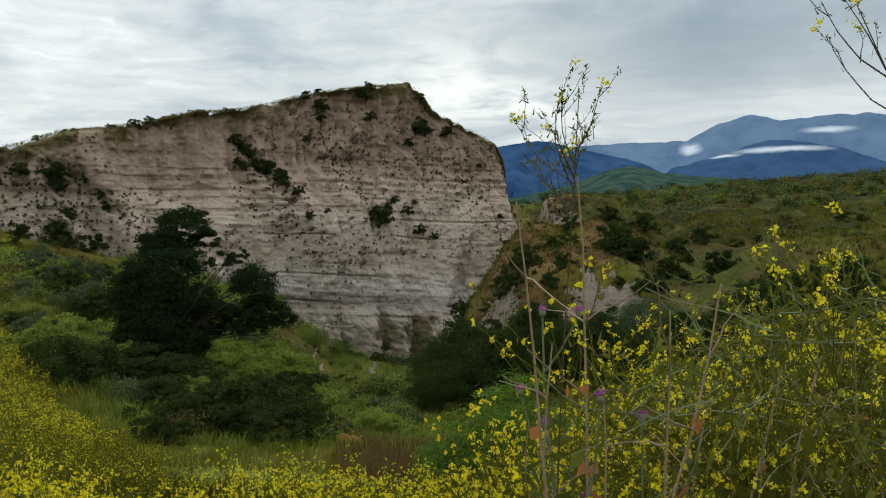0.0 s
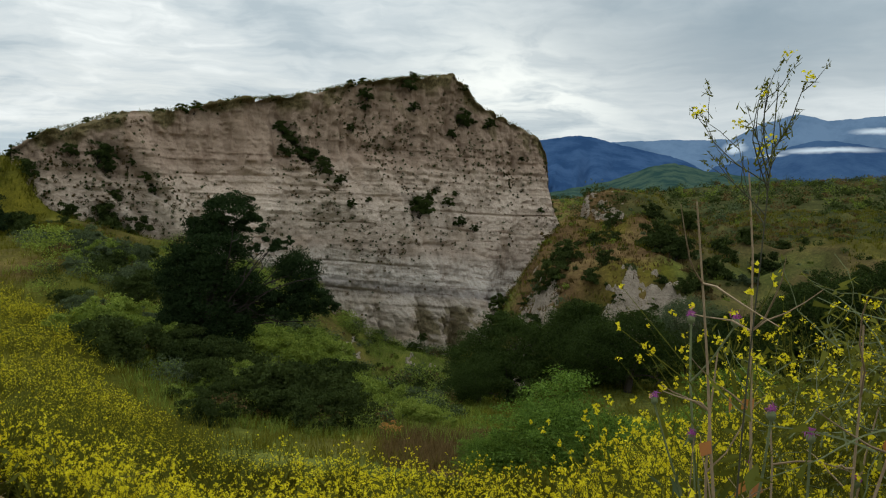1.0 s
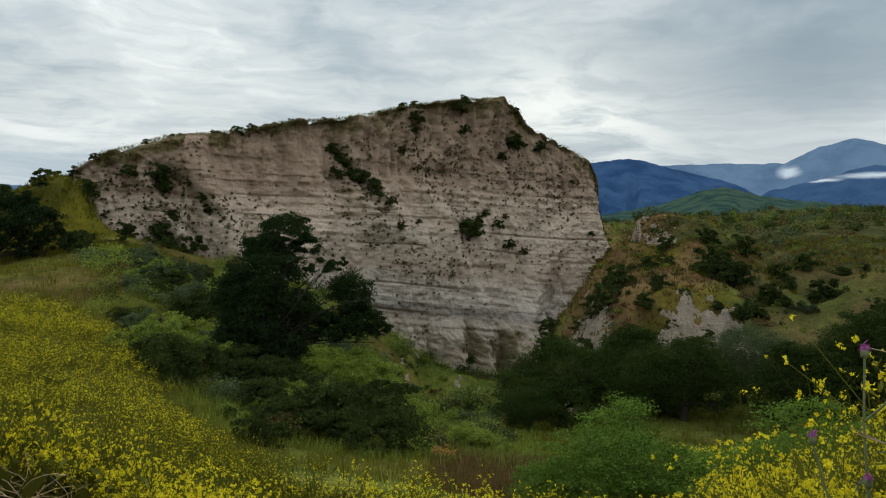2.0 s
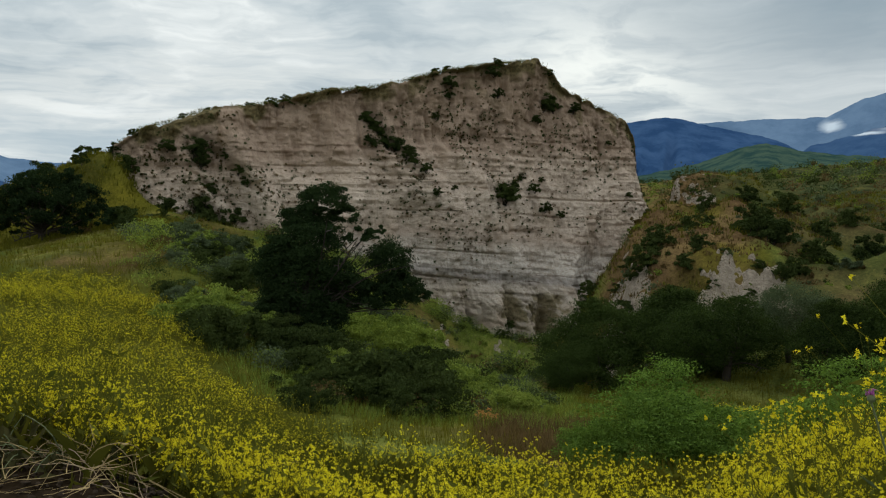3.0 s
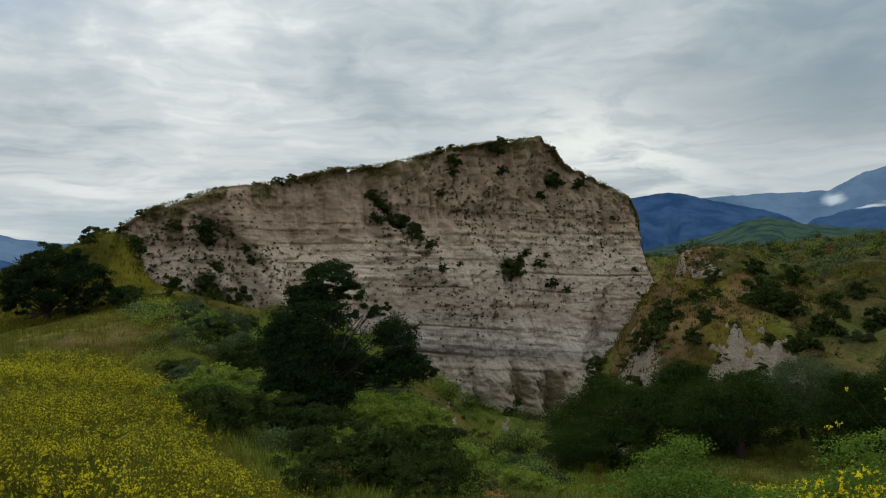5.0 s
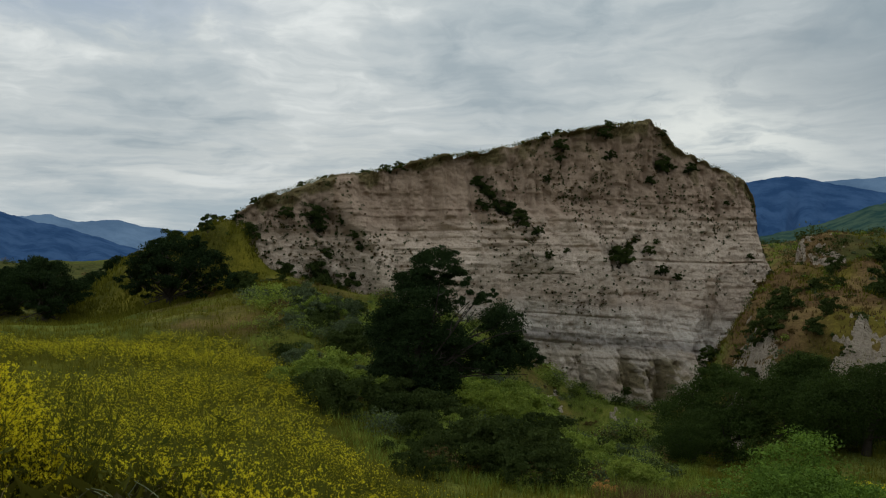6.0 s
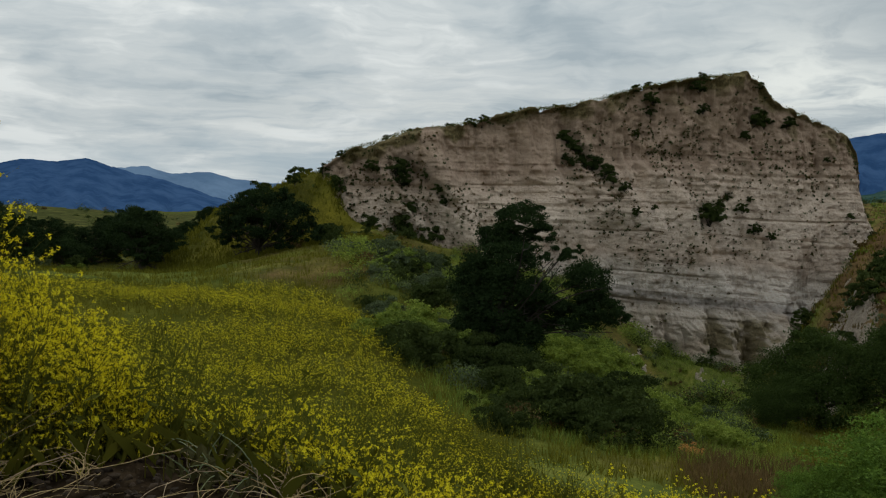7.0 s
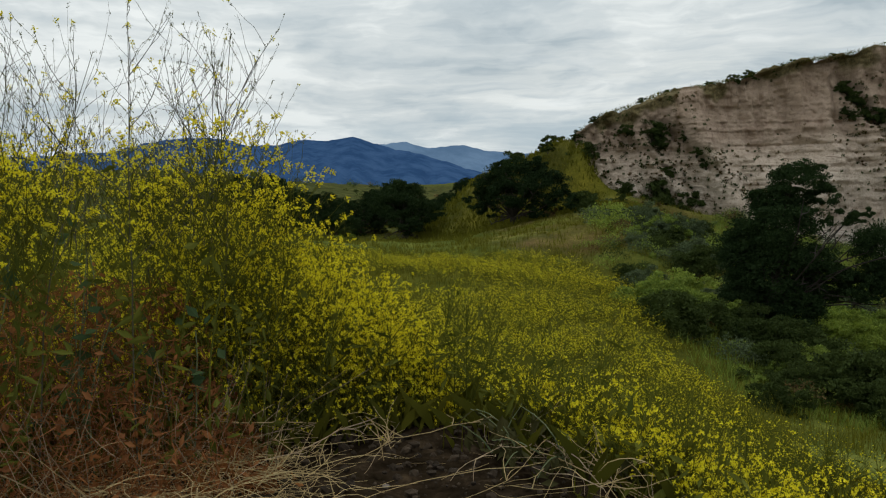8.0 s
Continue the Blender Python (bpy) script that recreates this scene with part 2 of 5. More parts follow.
GROUND = material("grassland", ground_look)
CLIFF = material("sandstone", cliff_look)
BARK = plain("bark", (0.022, 0.017, 0.013), (0.06, 0.048, 0.038), 9.0)
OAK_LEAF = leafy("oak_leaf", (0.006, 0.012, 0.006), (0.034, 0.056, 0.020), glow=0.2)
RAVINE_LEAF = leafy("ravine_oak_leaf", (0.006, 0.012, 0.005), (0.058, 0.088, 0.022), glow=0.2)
LUSH_LEAF = leafy("lush_grass_leaf", (0.065, 0.105, 0.022), (0.25, 0.31, 0.062), (0.32, 0.30, 0.10), glow=0.3)
VIVID_LEAF = leafy("vivid_shrub_leaf", (0.022, 0.048, 0.009), (0.19, 0.30, 0.055), glow=0.3)
GREY_LEAF = leafy("grey_green_leaf", (0.045, 0.065, 0.034), (0.115, 0.145, 0.074), glow=0.2)
BUSH_LEAF = leafy("bush_leaf", (0.055, 0.085, 0.016), (0.18, 0.23, 0.042), glow=0.3)
DARK_LEAF = leafy("scrub_leaf", (0.018, 0.030, 0.010), (0.060, 0.080, 0.022), glow=0.15)
BROWN_LEAF = leafy("brown_scrub_leaf", (0.05, 0.035, 0.018), (0.16, 0.11, 0.045), glow=0.2)
ORANGE_LEAF = leafy("orange_dodder", (0.36, 0.16, 0.045), (0.62, 0.33, 0.12), glow=0.2)
GRASS = leafy("grass_blade", (0.050, 0.056, 0.009), (0.148, 0.138, 0.018), (0.25, 0.20, 0.055), glow=0.3)
MUSTARD_GREEN = leafy("mustard_stem", (0.048, 0.060, 0.011), (0.145, 0.148, 0.026), glow=0.25)
MUSTARD_YELLOW = leafy("mustard_petal", (0.52, 0.43, 0.011), (0.82, 0.73, 0.040), glow=0.3)
STRAW = plain("straw", (0.22, 0.145, 0.06), (0.54, 0.40, 0.19), 20.0, 0.9)
DRY_STEM = plain("dry_stem", (0.17, 0.115, 0.065), (0.42, 0.31, 0.19), 20.0)
RUST = leafy("rusty_dry_leaf", (0.10, 0.038, 0.016), (0.44, 0.19, 0.075), (0.66, 0.42, 0.18), glow=0.4)
BIG_LEAF = leafy("broad_leaf", (0.03, 0.055, 0.025), (0.085, 0.125, 0.05), glow=0.2)
PURPLE = leafy("thistle_purple", (0.22, 0.04, 0.22), (0.42, 0.12, 0.40), glow=0.2)
SOIL = plain("soil", (0.014, 0.009, 0.005), (0.085, 0.057, 0.034), 30.0, 0.95, 0.6)
STONE = plain("stone", (0.10, 0.08, 0.065), (0.27, 0.225, 0.19), 14.0)


# ---- lie of the land ----
def lattice(x, y, seed):
    """Smooth value noise in -1..1 on arrays."""
    x, y = np.asarray(x, float), np.asarray(y, float)
    i, j = np.floor(x), np.floor(y)
    u, v = x - i, y - j
    u, v = u * u * (3 - 2 * u), v * v * (3 - 2 * v)

    def at(a, b):
        h = np.sin(a * 127.1 + b * 311.7 + seed * 74.7) * 43758.5453
        return 2 * (h - np.floor(h)) - 1
    return (at(i, j) * (1 - u) + at(i + 1, j) * u) * (1 - v) + (at(i, j + 1) * (1 - u) + at(i + 1, j + 1) * u) * v


def fbm(x, y, seed, octaves=4):
    return sum(0.5 ** n * lattice(np.asarray(x) * 2 ** n, np.asarray(y) * 2 ** n, seed + n) for n in range(octaves))


def smooth(a, b, v):
    t = np.clip((np.asarray(v, float) - a) / (b - a), 0, 1)
    return t * t * (3 - 2 * t)


# heights of the ground by bearing (degrees, to the left of north) and by distance
BEARINGS = np.array([62, 40, 27, 16, 7, -2, -10, -20, -34])
RADII = np.array([3, 8, 15, 27, 42, 60, 80, 120, 260])
LAND = np.array([
    [0, 0.1, 0, -0.6, -1, -1.3, -1.5, -1, 3], [0, -0.8, -2.1, -3.1, -2.2, -2.0, -2.9, -2.0, 3], [0, -1.0, -2.4, -3.8, -3.0, -0.4, 0.8, 1, 4],
    [0, -1.2, -3.0, -4.9, -5.2, -4.6, -4, 0, 4], [0, -1.3, -3.3, -5.3, -7.8, -11.0, -15, -10, 5], [0, -1.3, -3.4, -5.6, -8.2, -10.4, -12.5, -5, 8],
    [0, -1.2, -3.2, -5.5, -7.8, -6.5, -3, 2.5, 11], [0, -1.1, -2.8, -4.8, -6.8, -5, -1, 3.5, 13.5], [0, -0.7, -1.6, -2.6, -3, -1, 1, 5, 16]])
# the crest of the small brown hill in front of the cliff's end
CREST_AZ = [0.3, 1.3, 2.7, 3.5, 4.7, 5.9, 7.3, 9.9, 13.7, 15.5, 17.9, 24, 34]
CREST_Z = [-11, -7.2, -3.8, -2.1, 0.1, 1.6, 2.0, 2.3, 1.8, 0.5, 0.1, 0.6, 1.2]
# the cliff: its line on the plan, the height of its rim and of its foot along it
FACE_A, FACE_E, FACE_N = np.array([-40.0, 80.0]), np.array([0.8, 0.6]), np.array([-0.6, 0.8])
RIM_W = [-26, -20, -15.5, -12.5, -9, -6, -2.6, 0, 3.2, 7.8, 12, 17, 20.5, 24.8, 31, 35.3, 39.4, 45, 46.2, 47.5, 48.6, 51.6, 56.3, 59.7, 60.7, 62, 63.8, 65.4, 67.5]
RIM_Z = [0.0, 1.6, 3.4, 4.7, 6.2, 7.4, 9.7, 10.5, 11.8, 12.5, 13.4, 14.8, 15.2, 16.1, 18, 18.9, 19.7, 20.5, 19.6, 18.6, 17.2, 16.2, 14.6, 13.3, 11.8, 9.1, 6.1, 3.3, 0]
FOOT_W = [-5.4, -4.3, -2.9, -1.4, 7.5, 20, 28.7, 35, 40.7, 43.3, 47.7, 57, 63, 65.4, 67.5]
FOOT_Z = [6.4, 4.2, 2.2, 1.2, -0.7, -4.6, -10.7, -13.6, -16, -16, -14.6, -8.5, -6.5, -1.8, 0]


def along(x, y):
    px, py = np.asarray(x) - FACE_A[0], np.asarray(y) - FACE_A[1]
    return px * FACE_E[0] + py * FACE_E[1], px * FACE_N[0] + py * FACE_N[1]


def bearing(x, y):
    return np.degrees(np.arctan2(-(np.asarray(x, float) + 0.6), np.asarray(y, float) - 0.2)), np.hypot(np.asarray(x, float) + 0.6, np.asarray(y, float) - 0.2)


def spot(az, r):
    return -0.6 - r * math.sin(radians(az)), 0.2 + r * math.cos(radians(az))


def ground(x, y, rough=True):
    x, y = np.asarray(x, float), np.asarray(y, float)
    az, r = bearing(x, y)
    b = np.interp(-az, -BEARINGS, np.arange(9.0))
    # the trail stays level out to its edge
    brink = np.interp(az, [-40, 15, 25, 35, 48, 75], [3.0, 3.2, 4.3, 5.9, 7.4, 8.2])
    reach = np.where(r < 14, 3 + np.maximum(r - brink, 0) * 11 / (14 - brink), r)
    q = np.interp(np.log(np.maximum(reach, 3)), np.log(RADII), np.arange(9.0))
    bi, qi = np.minimum(b.astype(int), 7), np.minimum(q.astype(int), 7)
    u, v = smooth(0, 1, b - bi) * 0.5 + (b - bi) * 0.5, smooth(0, 1, q - qi) * 0.3 + (q - qi) * 0.7
    z = (LAND[bi, qi] * (1 - u) + LAND[np.minimum(bi + 1, 8), qi] * u) * (1 - v) + (LAND[bi, qi + 1] * (1 - u) + LAND[np.minimum(bi + 1, 8), qi + 1] * u) * v
    z = z * smooth(0.5, 3.2, r)
    away = smooth(70, 120, np.abs(az - 15))
    z = z * (1 - away)
    # green hills half way to the mountains, and the far plain
    z = z + smooth(300, 1500, r) * 12 
    z = z + 9 * np.exp(-((az - 60) / 14) ** 2 - ((r - 330) / 120) ** 2)
    w, s = along(x, y)
    # the foot of the cliff, and the hill behind its rim
    foot = np.interp(w, FOOT_W, FOOT_Z)
    in_front = smooth(np.interp(w, [-5, 4, 12], [-5, -12, -26]), -1.5, s) * smooth(-9, -5.4, w) * smooth(76, 66, w) * (s < 30)
    z = z * (1 - in_front) + foot * in_front
    knoll = np.interp(-az, CREST_AZ, CREST_Z) - np.where(r < 76, 0.30 * (76 - r) + 0.9 * np.maximum(60.5 - r, 0), 0.25 * (r - 76)) + 0.5 * fbm(x * 0.11, y * 0.11, 44, 4)
    z = np.where((az < 0) & (r > 50) & (r < 130), np.maximum(z, knoll), z)
    mesa = 6.3 - np.where(r < 117, 0.62 * (117 - r), 0.035 * (r - 117)) + 0.5 * np.abs(fbm(x * 0.2, y * 0.2, 46, 4)) * smooth(117, 112, r)
    z = np.where((az < -3) & (r > 92) & (r < 400), np.maximum(z, mesa - 9 * smooth(-11.5, -15.5, az) - 12 * smooth(-7.4, -5.9, az)), z)
    rim = np.interp(w, RIM_W, RIM_Z)
    back = rim - 0.7 * smooth(-7, -4, w) - 0.22 * np.maximum(s - 6 * smooth(-4, -8, w), 0) - 3.0 * smooth(62, 72, w)
    hill = smooth(np.interp(w, [-20, -5.5], [-8, 1.2]), np.interp(w, [-20, -5.5], [4, 2.2]), s)
    hill = hill * smooth(85, 45, s) * smooth(72, 66, w) * smooth(-24, -15, w)
    z = np.where(hill > 0, z * (1 - hill) + np.maximum(back, z) * hill, z)
    if rough:
        z = z + 0.05 * fbm(x * 1.3, y * 1.3, 3, 3) * smooth(1.5, 6, r) + 0.35 * fbm(x * 0.16, y * 0.16, 9, 3) * smooth(12, 40, r) + 0.9 * (np.abs(fbm(x * 0.22, y * 0.22, 15, 5)) - 0.3) * smooth(46, 60, r) * smooth(150, 120, r) * smooth(28, 16, np.abs(az + 8)) + 1.2 * fbm(x * 0.03, y * 0.03, 21, 4) * smooth(110, 260, r) + 9 * fbm(x * 0.005, y * 0.005, 31, 4) * smooth(400, 1200, r)
    return z


NEAR_X, NEAR_Y = np.arange(-12, 6.01, 0.06), np.arange(-1, 12.01, 0.06)
NEAR_Z = ground(*np.meshgrid(NEAR_X, NEAR_Y, indexing="ij"))


def near_ground(x, y):
    """The ground's height beside the trail, from a fine grid."""
    u, v = (np.asarray(x, float) + 12) / 0.06, (np.asarray(y, float) + 1) / 0.06
    i, j = np.clip(u.astype(int), 0, len(NEAR_X) - 2), np.clip(v.astype(int), 0, len(NEAR_Y) - 2)
    u, v = u - i, v - j
    return (NEAR_Z[i, j] * (1 - u) + NEAR_Z[i + 1, j] * u) * (1 - v) + (NEAR_Z[i, j + 1] * (1 - u) + NEAR_Z[i + 1, j + 1] * u) * v


# ---- mesh helpers ----
def mesh_object(name, verts, faces, mats, parent=None, index=None, shade=True):
    me = bpy.data.meshes.new(name)
    me.from_pydata([tuple(v) for v in verts] if not isinstance(verts, np.ndarray) else verts.tolist(), [], faces if isinstance(faces, list) else faces.tolist())
    for m in mats if isinstance(mats, (list, tuple)) else [mats]:
        me.materials.append(m)
    if index is not None:
        me.polygons.foreach_set("material_index", np.asarray(index, np.int32))
    if shade:
        me.polygons.foreach_set("use_smooth", np.ones(len(me.polygons), bool))
    me.update()
    ob = new(name, me)
    ob.parent = parent
    return ob


class Soup:
    """Gathers pieces of mesh with numpy and links them as one object."""
    def __init__(self):
        self.v, self.f, self.m, self.n = [], [], [], 0

    def add(self, verts, faces, slot=0):
        verts = np.asarray(verts, float).reshape(-1, 3)
        faces = np.asarray(faces) + self.n
        self.v.append(verts)
        self.f += faces.tolist()
        self.m += [slot] * len(faces)
        self.n += len(verts)

    def link(self, name, mats, parent=None, shade=False):
        return mesh_object(name, np.concatenate(self.v), self.f, mats, parent, self.m, shade)


def unit(v):
    return v / np.maximum(np.linalg.norm(v, axis=-1, keepdims=True), 1e-9)


def add_leaves(soup, centers, length, width, rng, slot=0, lean=None, spread=1.0, three=False):
    """Pointed leaves, folded a little along the middle, one at each centre."""
    n = len(centers)
    a = unit(rng.normal(size=(n, 3)) * spread + (0 if lean is None else lean))
    b = unit(np.cross(a, rng.normal(size=(n, 3))))
    c = np.cross(a, b)
    L = (length * rng.uniform(0.6, 1.3, (n, 1)))
    W = (width * rng.uniform(0.6, 1.3, (n, 1)))
    if three:
        soup.add(np.stack([centers - a * L / 2 + b * W / 2, centers - a * L / 2 - b * W / 2, centers + a * L / 2], 1), np.arange(3 * n).reshape(n, 3), slot)
        return
    p = np.stack([centers - a * L / 2, centers + b * W / 2 + c * W * 0.12, centers + a * L / 2, centers - b * W / 2 + c * W * 0.12], 1)
    soup.add(p, np.arange(4 * n).reshape(n, 4), slot)


def add_tube(soup, points, radii, sides=5, slot=0):
    """A tapered tube along points."""
    p = np.asarray(points, float)
    t = unit(np.gradient(p, axis=0))
    ref = np.array([0.31, 0.17, 0.93]) if abs(t[0, 2]) < 0.9 else np.array([0.95, 0.2, 0.1])
    a = unit(np.cross(t, ref))
    b = np.cross(t, a)
    ang = np.linspace(0, 2 * np.pi, sides, endpoint=False)
    ring = p[:, None] + np.asarray(radii, float)[:, None, None] * (np.cos(ang)[None, :, None] * a[:, None] + np.sin(ang)[None, :, None] * b[:, None])
    n = len(p)
    i, j = np.meshgrid(np.arange(n - 1), np.arange(sides), indexing="ij")
    q = np.stack([i * sides + j, i * sides + (j + 1) % sides, (i + 1) * sides + (j + 1) % sides, (i + 1) * sides + j], -1).reshape(-1, 4)
    soup.add(ring, q, slot)


def bent(start, way, length, rng, steps=6, curl=0.25, rise=0.0):
    """A crooked line of points from start."""
    p, d = [np.array(start, float)], unit(np.array(way, float))
    for _ in range(steps):
        d = unit(d + rng.normal(size=3) * curl + np.array([0, 0, rise]))
        p.append(p[-1] + d * length / steps)
    return np.array(p)


def empty(name, m, label, category, group="", kind=""):
    ob = new(name)
    ob.empty_display_size = 0.2
    ob.matrix_basis = m
    return tagged(ob, label, category, group, kind)


# ---- ground sheet ----
def build_ground():
    rad = np.concatenate([np.linspace(0.3, 14, 120), np.geomspace(14, 140, 190)[1:], np.geomspace(140, 4600, 70)[1:]])
    ang = np.concatenate([np.arange(-36, 75, 0.36), np.arange(75, 324, 3.0)])
    A, R = np.meshgrid(np.radians(ang), rad, indexing="ij")
    x, y = -0.6 - R * np.sin(A), 0.2 + R * np.cos(A)
    z = ground(x, y)
    az, r = bearing(x, y)
    # clods and ruts on the bare soil of the trail
    soil = np.maximum(smooth(3.0, 2.2, r), smooth(8.0, 6.6, r + 0.4 * fbm(x * 0.9, y * 0.9, 5)) * smooth(22, 28, az))
    z = z + soil * (0.05 * fbm(x * 3, y * 3, 41, 4) + 0.02 * np.abs(fbm(x * 11, y * 11, 47, 2)))
    na, nr = z.shape
    verts = np.stack([x, y, z], -1).reshape(-1, 3)
    i, j = np.meshgrid(np.arange(na), np.arange(nr - 1), indexing="ij")
    i2 = (i + 1) % na
    faces = np.stack([i * nr + j, i * nr + j + 1, i2 * nr + j + 1, i2 * nr + j], -1).reshape(-1, 4)
    verts = np.vstack([verts, [[-0.6, 0.2, float(ground(-0.6, 0.2))]]])
    fan = [(len(verts) - 1, a * nr, ((a + 1) % na) * nr) for a in range(na)]
    ob = mesh_object("ground", verts, faces.tolist() + fan, GROUND)
    brush = 0.8 * smooth(-8, -11, az) * smooth(80, 98, r) * smooth(700, 400, r) * (1 - 0.9 * smooth(116, 118, r) * smooth(150, 135, r) * smooth(-14, -11, az)) + 0.5 * smooth(-13, -16, az) * smooth(56, 62, r) + 0.85 * smooth(26, 31, az) * smooth(80, 100, r) * smooth(1500, 700, r)
    w, s = along(x, y)
    dry = 0.30 + 0.14 * smooth(0, -8, az) * smooth(45, 62, r) * smooth(330, 200, r) + 0.22 * smooth(4, -2, az) * smooth(-14, -8, az) * smooth(60, 70, r) + 0.5 * smooth(5, 3, np.hypot(az - 1.5, (r - 24.5) * 0.7))
    start = np.interp(w, [-18, -4.5, 60], [-13, -1, 0])
    dry = dry + (0.33 * smooth(-1, -4, az) * smooth(-13, -9, az) + 0.10 * smooth(-8, -11, az)) * smooth(56, 62, r) * smooth(110, 90, r)
    fresh = smooth(start, start + 3, s) * smooth(90, 60, s) * smooth(-26, -14, w) * smooth(66, 60, w) * 0.95
    dry = dry + 0.08 * smooth(64, 74, r) * smooth(13, 8, az) * smooth(-6, 0, az) * smooth(125, 100, r)
    dry = dry + 0.2 * smooth(20, 24, az) * smooth(42, 36, az) * smooth(48, 54, r) * smooth(95, 80, r)
    fresh = np.maximum(fresh, smooth(-7, -4, s) * smooth(-14, -8, w) * smooth(0, -3, w) * 0.95)
    fresh = np.maximum(fresh, 0.25 * smooth(2, 8, az) * smooth(34, 28, az) * smooth(22, 28, r) * smooth(105, 80, r))
    fresh = np.maximum(fresh, 0.62 * smooth(14, 22, az) * smooth(70, 60, az) * smooth(8, 13, r) * smooth(52, 44, r))
    fresh = np.maximum(fresh, 0.7 * smooth(-0.05, 0.35, fbm(x * 0.13, y * 0.13, 58, 4)) * smooth(-6, -9.5, az) * smooth(56, 60, r) * smooth(105, 92, r))
    for name, values in (("soil", soil), ("dry", dry), ("fresh", fresh), ("brush", np.clip(brush, 0, 1))):
        me = ob.data.attributes.new(name, "FLOAT", "POINT")
        me.data.foreach_set("value", np.append(values.ravel(), 0).astype(np.float32))
    return tagged(ob, "rolling green and dry grass land with a dark bare soil trail", "ground", kind="structure")


build_ground()


# ---- the cliff ----
def foot_cone(W, Z):
    """0 on the ridges of the debris cones at the foot, 1 in the gullies between them."""
    return np.abs(((W + 1.6 * fbm(W * 0.22, Z * 0.12, 78, 4)) / 5.2) % 1.0 - 0.5) * 2


def face_depth(W, Z):
    """How far the face stands back from the cliff's line: it leans, steps at the hard beds and is cut by runnels and gullies."""
    top = np.interp(W, RIM_W, RIM_Z)
    depth = top - Z
    S = -0.13 * depth
    bed = Z + 0.085 * (W - 40) * smooth(5.5, -5.5, Z) + 0.45 * fbm(W * 0.05, Z * 0.05, 61, 3)
    hard = smooth(-0.45, 0.35, fbm(W * 0.12, Z * 0.16, 95, 3) + 0.05) * smooth(13, 9, Z)
    # hard beds stand out as ledges, soft ones are hollowed back
    S = S + hard * (0.15 * np.clip(2.2 * lattice(bed * 0.9, W * 0.05, 63), -1, 1) + 0.10 * np.clip(2.4 * lattice(bed * 2.3, W * 0.12, 64), -1, 1) + 0.05 * lattice(bed * 5.5, W * 0.25, 66))
    for b0, thick, back, w0, w1 in ((-7.1, 0.26, 0.55, 18, 64), (-1.2, 0.55, 0.75, 22, 52), (3.1, 0.20, 0.40, 34, 64), (6.2, 0.22, 0.25, 8, 62), (8.3, 0.16, 0.18, 28, 60), (10.3, 0.18, 0.2, 34, 60), (1.0, 0.16, 0.35, 18, 58), (-4.0, 0.18, 0.35, 20, 50)):
        S = S + 0.8 * back * np.exp(-((bed - b0) / (0.6 * thick)) ** 2) * smooth(w0, w0 + 5, W) * smooth(w1, w1 - 5, W) * smooth(-0.35, 0.25, fbm(W * 0.14, bed * 0.2 + b0, 98, 3))
    S = S + 1.0 * fbm(W * 0.16, Z * 0.07, 67, 4) + 0.28 * fbm(W * 0.9, Z * 0.22, 69, 4)
    S = S + 0.45 * fbm(W * 0.45 + Z * 0.2, Z * 0.4, 97, 4) * smooth(3, 9, Z)
    S = S + 0.15 * fbm(W * 1.7, Z * 2.0, 73, 4) + 0.50 * np.abs(fbm(W * 0.8, Z * 0.10, 71, 4)) * smooth(3, 8, Z)
    # fluted pale rock
    S = S + 0.24 * np.abs(fbm(W * 1.9 + 0.2 * Z, Z * 0.10, 72, 3)) * smooth(-1.5, -4, Z)
    # cones of debris and gullies at the foot
    spurs = smooth(-5.5, -9.5, Z)
    cone = foot_cone(W, Z)
    S = S - spurs * (0.5 + 0.34 * np.maximum(-6 - Z, 0)) * (1 - cone) + spurs * 0.35 * smooth(0.62, 1.0, cone) - spurs * 0.7 * np.abs(fbm(W * 0.7 + Z * 0.2, Z * 0.25, 77, 4)) + spurs * 0.30 * fbm(W * 1.6, Z * 1.1, 79, 4)
    # gullies that run down and across the face
    for w0, z0, slope, wide, amp in ((6, 8, 0.45, 2.0, 2.6), (1, 6, 0.7, 1.3, 1.4), (13, 3, 0.7, 1.5, 1.3), (19.5, 4, -0.3, 1.6, 1.0), (34, 6, 0.5, 1.5, 1.0), (52, 2, -0.5, 2.2, 1.4)):
        S = S - amp * np.exp(-((W - w0 - (z0 - Z) * slope) / wide) ** 2) * smooth(z0 + 5, z0, Z)
    for w0, z0, slope, wide, amp, low in ((21.6, 13, 0.62, 0.8, 1.1, 4.5), (-2.2, 8.5, 1.15, 0.6, 0.8, 1.5), (3.6, 8, 0.9, 0.6, 0.8, 2.0), (41.6, 5.6, -1.1, 0.6, 0.6, 2.0), (44.6, 15, -0.35, 0.9, 0.7, 11)):
        S = S + amp * np.exp(-((W - w0 - (z0 - Z) * slope) / wide) ** 2) * smooth(z0 + 1.5, z0 - 0.5, Z) * smooth(low - 1, low + 2, Z)
    # a fan of sand below the middle gully
    S = S - 1.7 * np.clip(1 - np.abs(W - 25.6 - (8 - Z) * 0.25) / (0.7 + np.maximum(9.5 - Z, 0) * 0.75), 0, 1) * smooth(9.5, 7, Z) * smooth(0.5, 4.5, Z)
    S = S * (smooth(0, 0.5, depth) * 0.9 + 0.1)
    return S + 5.0 * smooth(60, 67, W) * (1 - smooth(0, 14, depth))


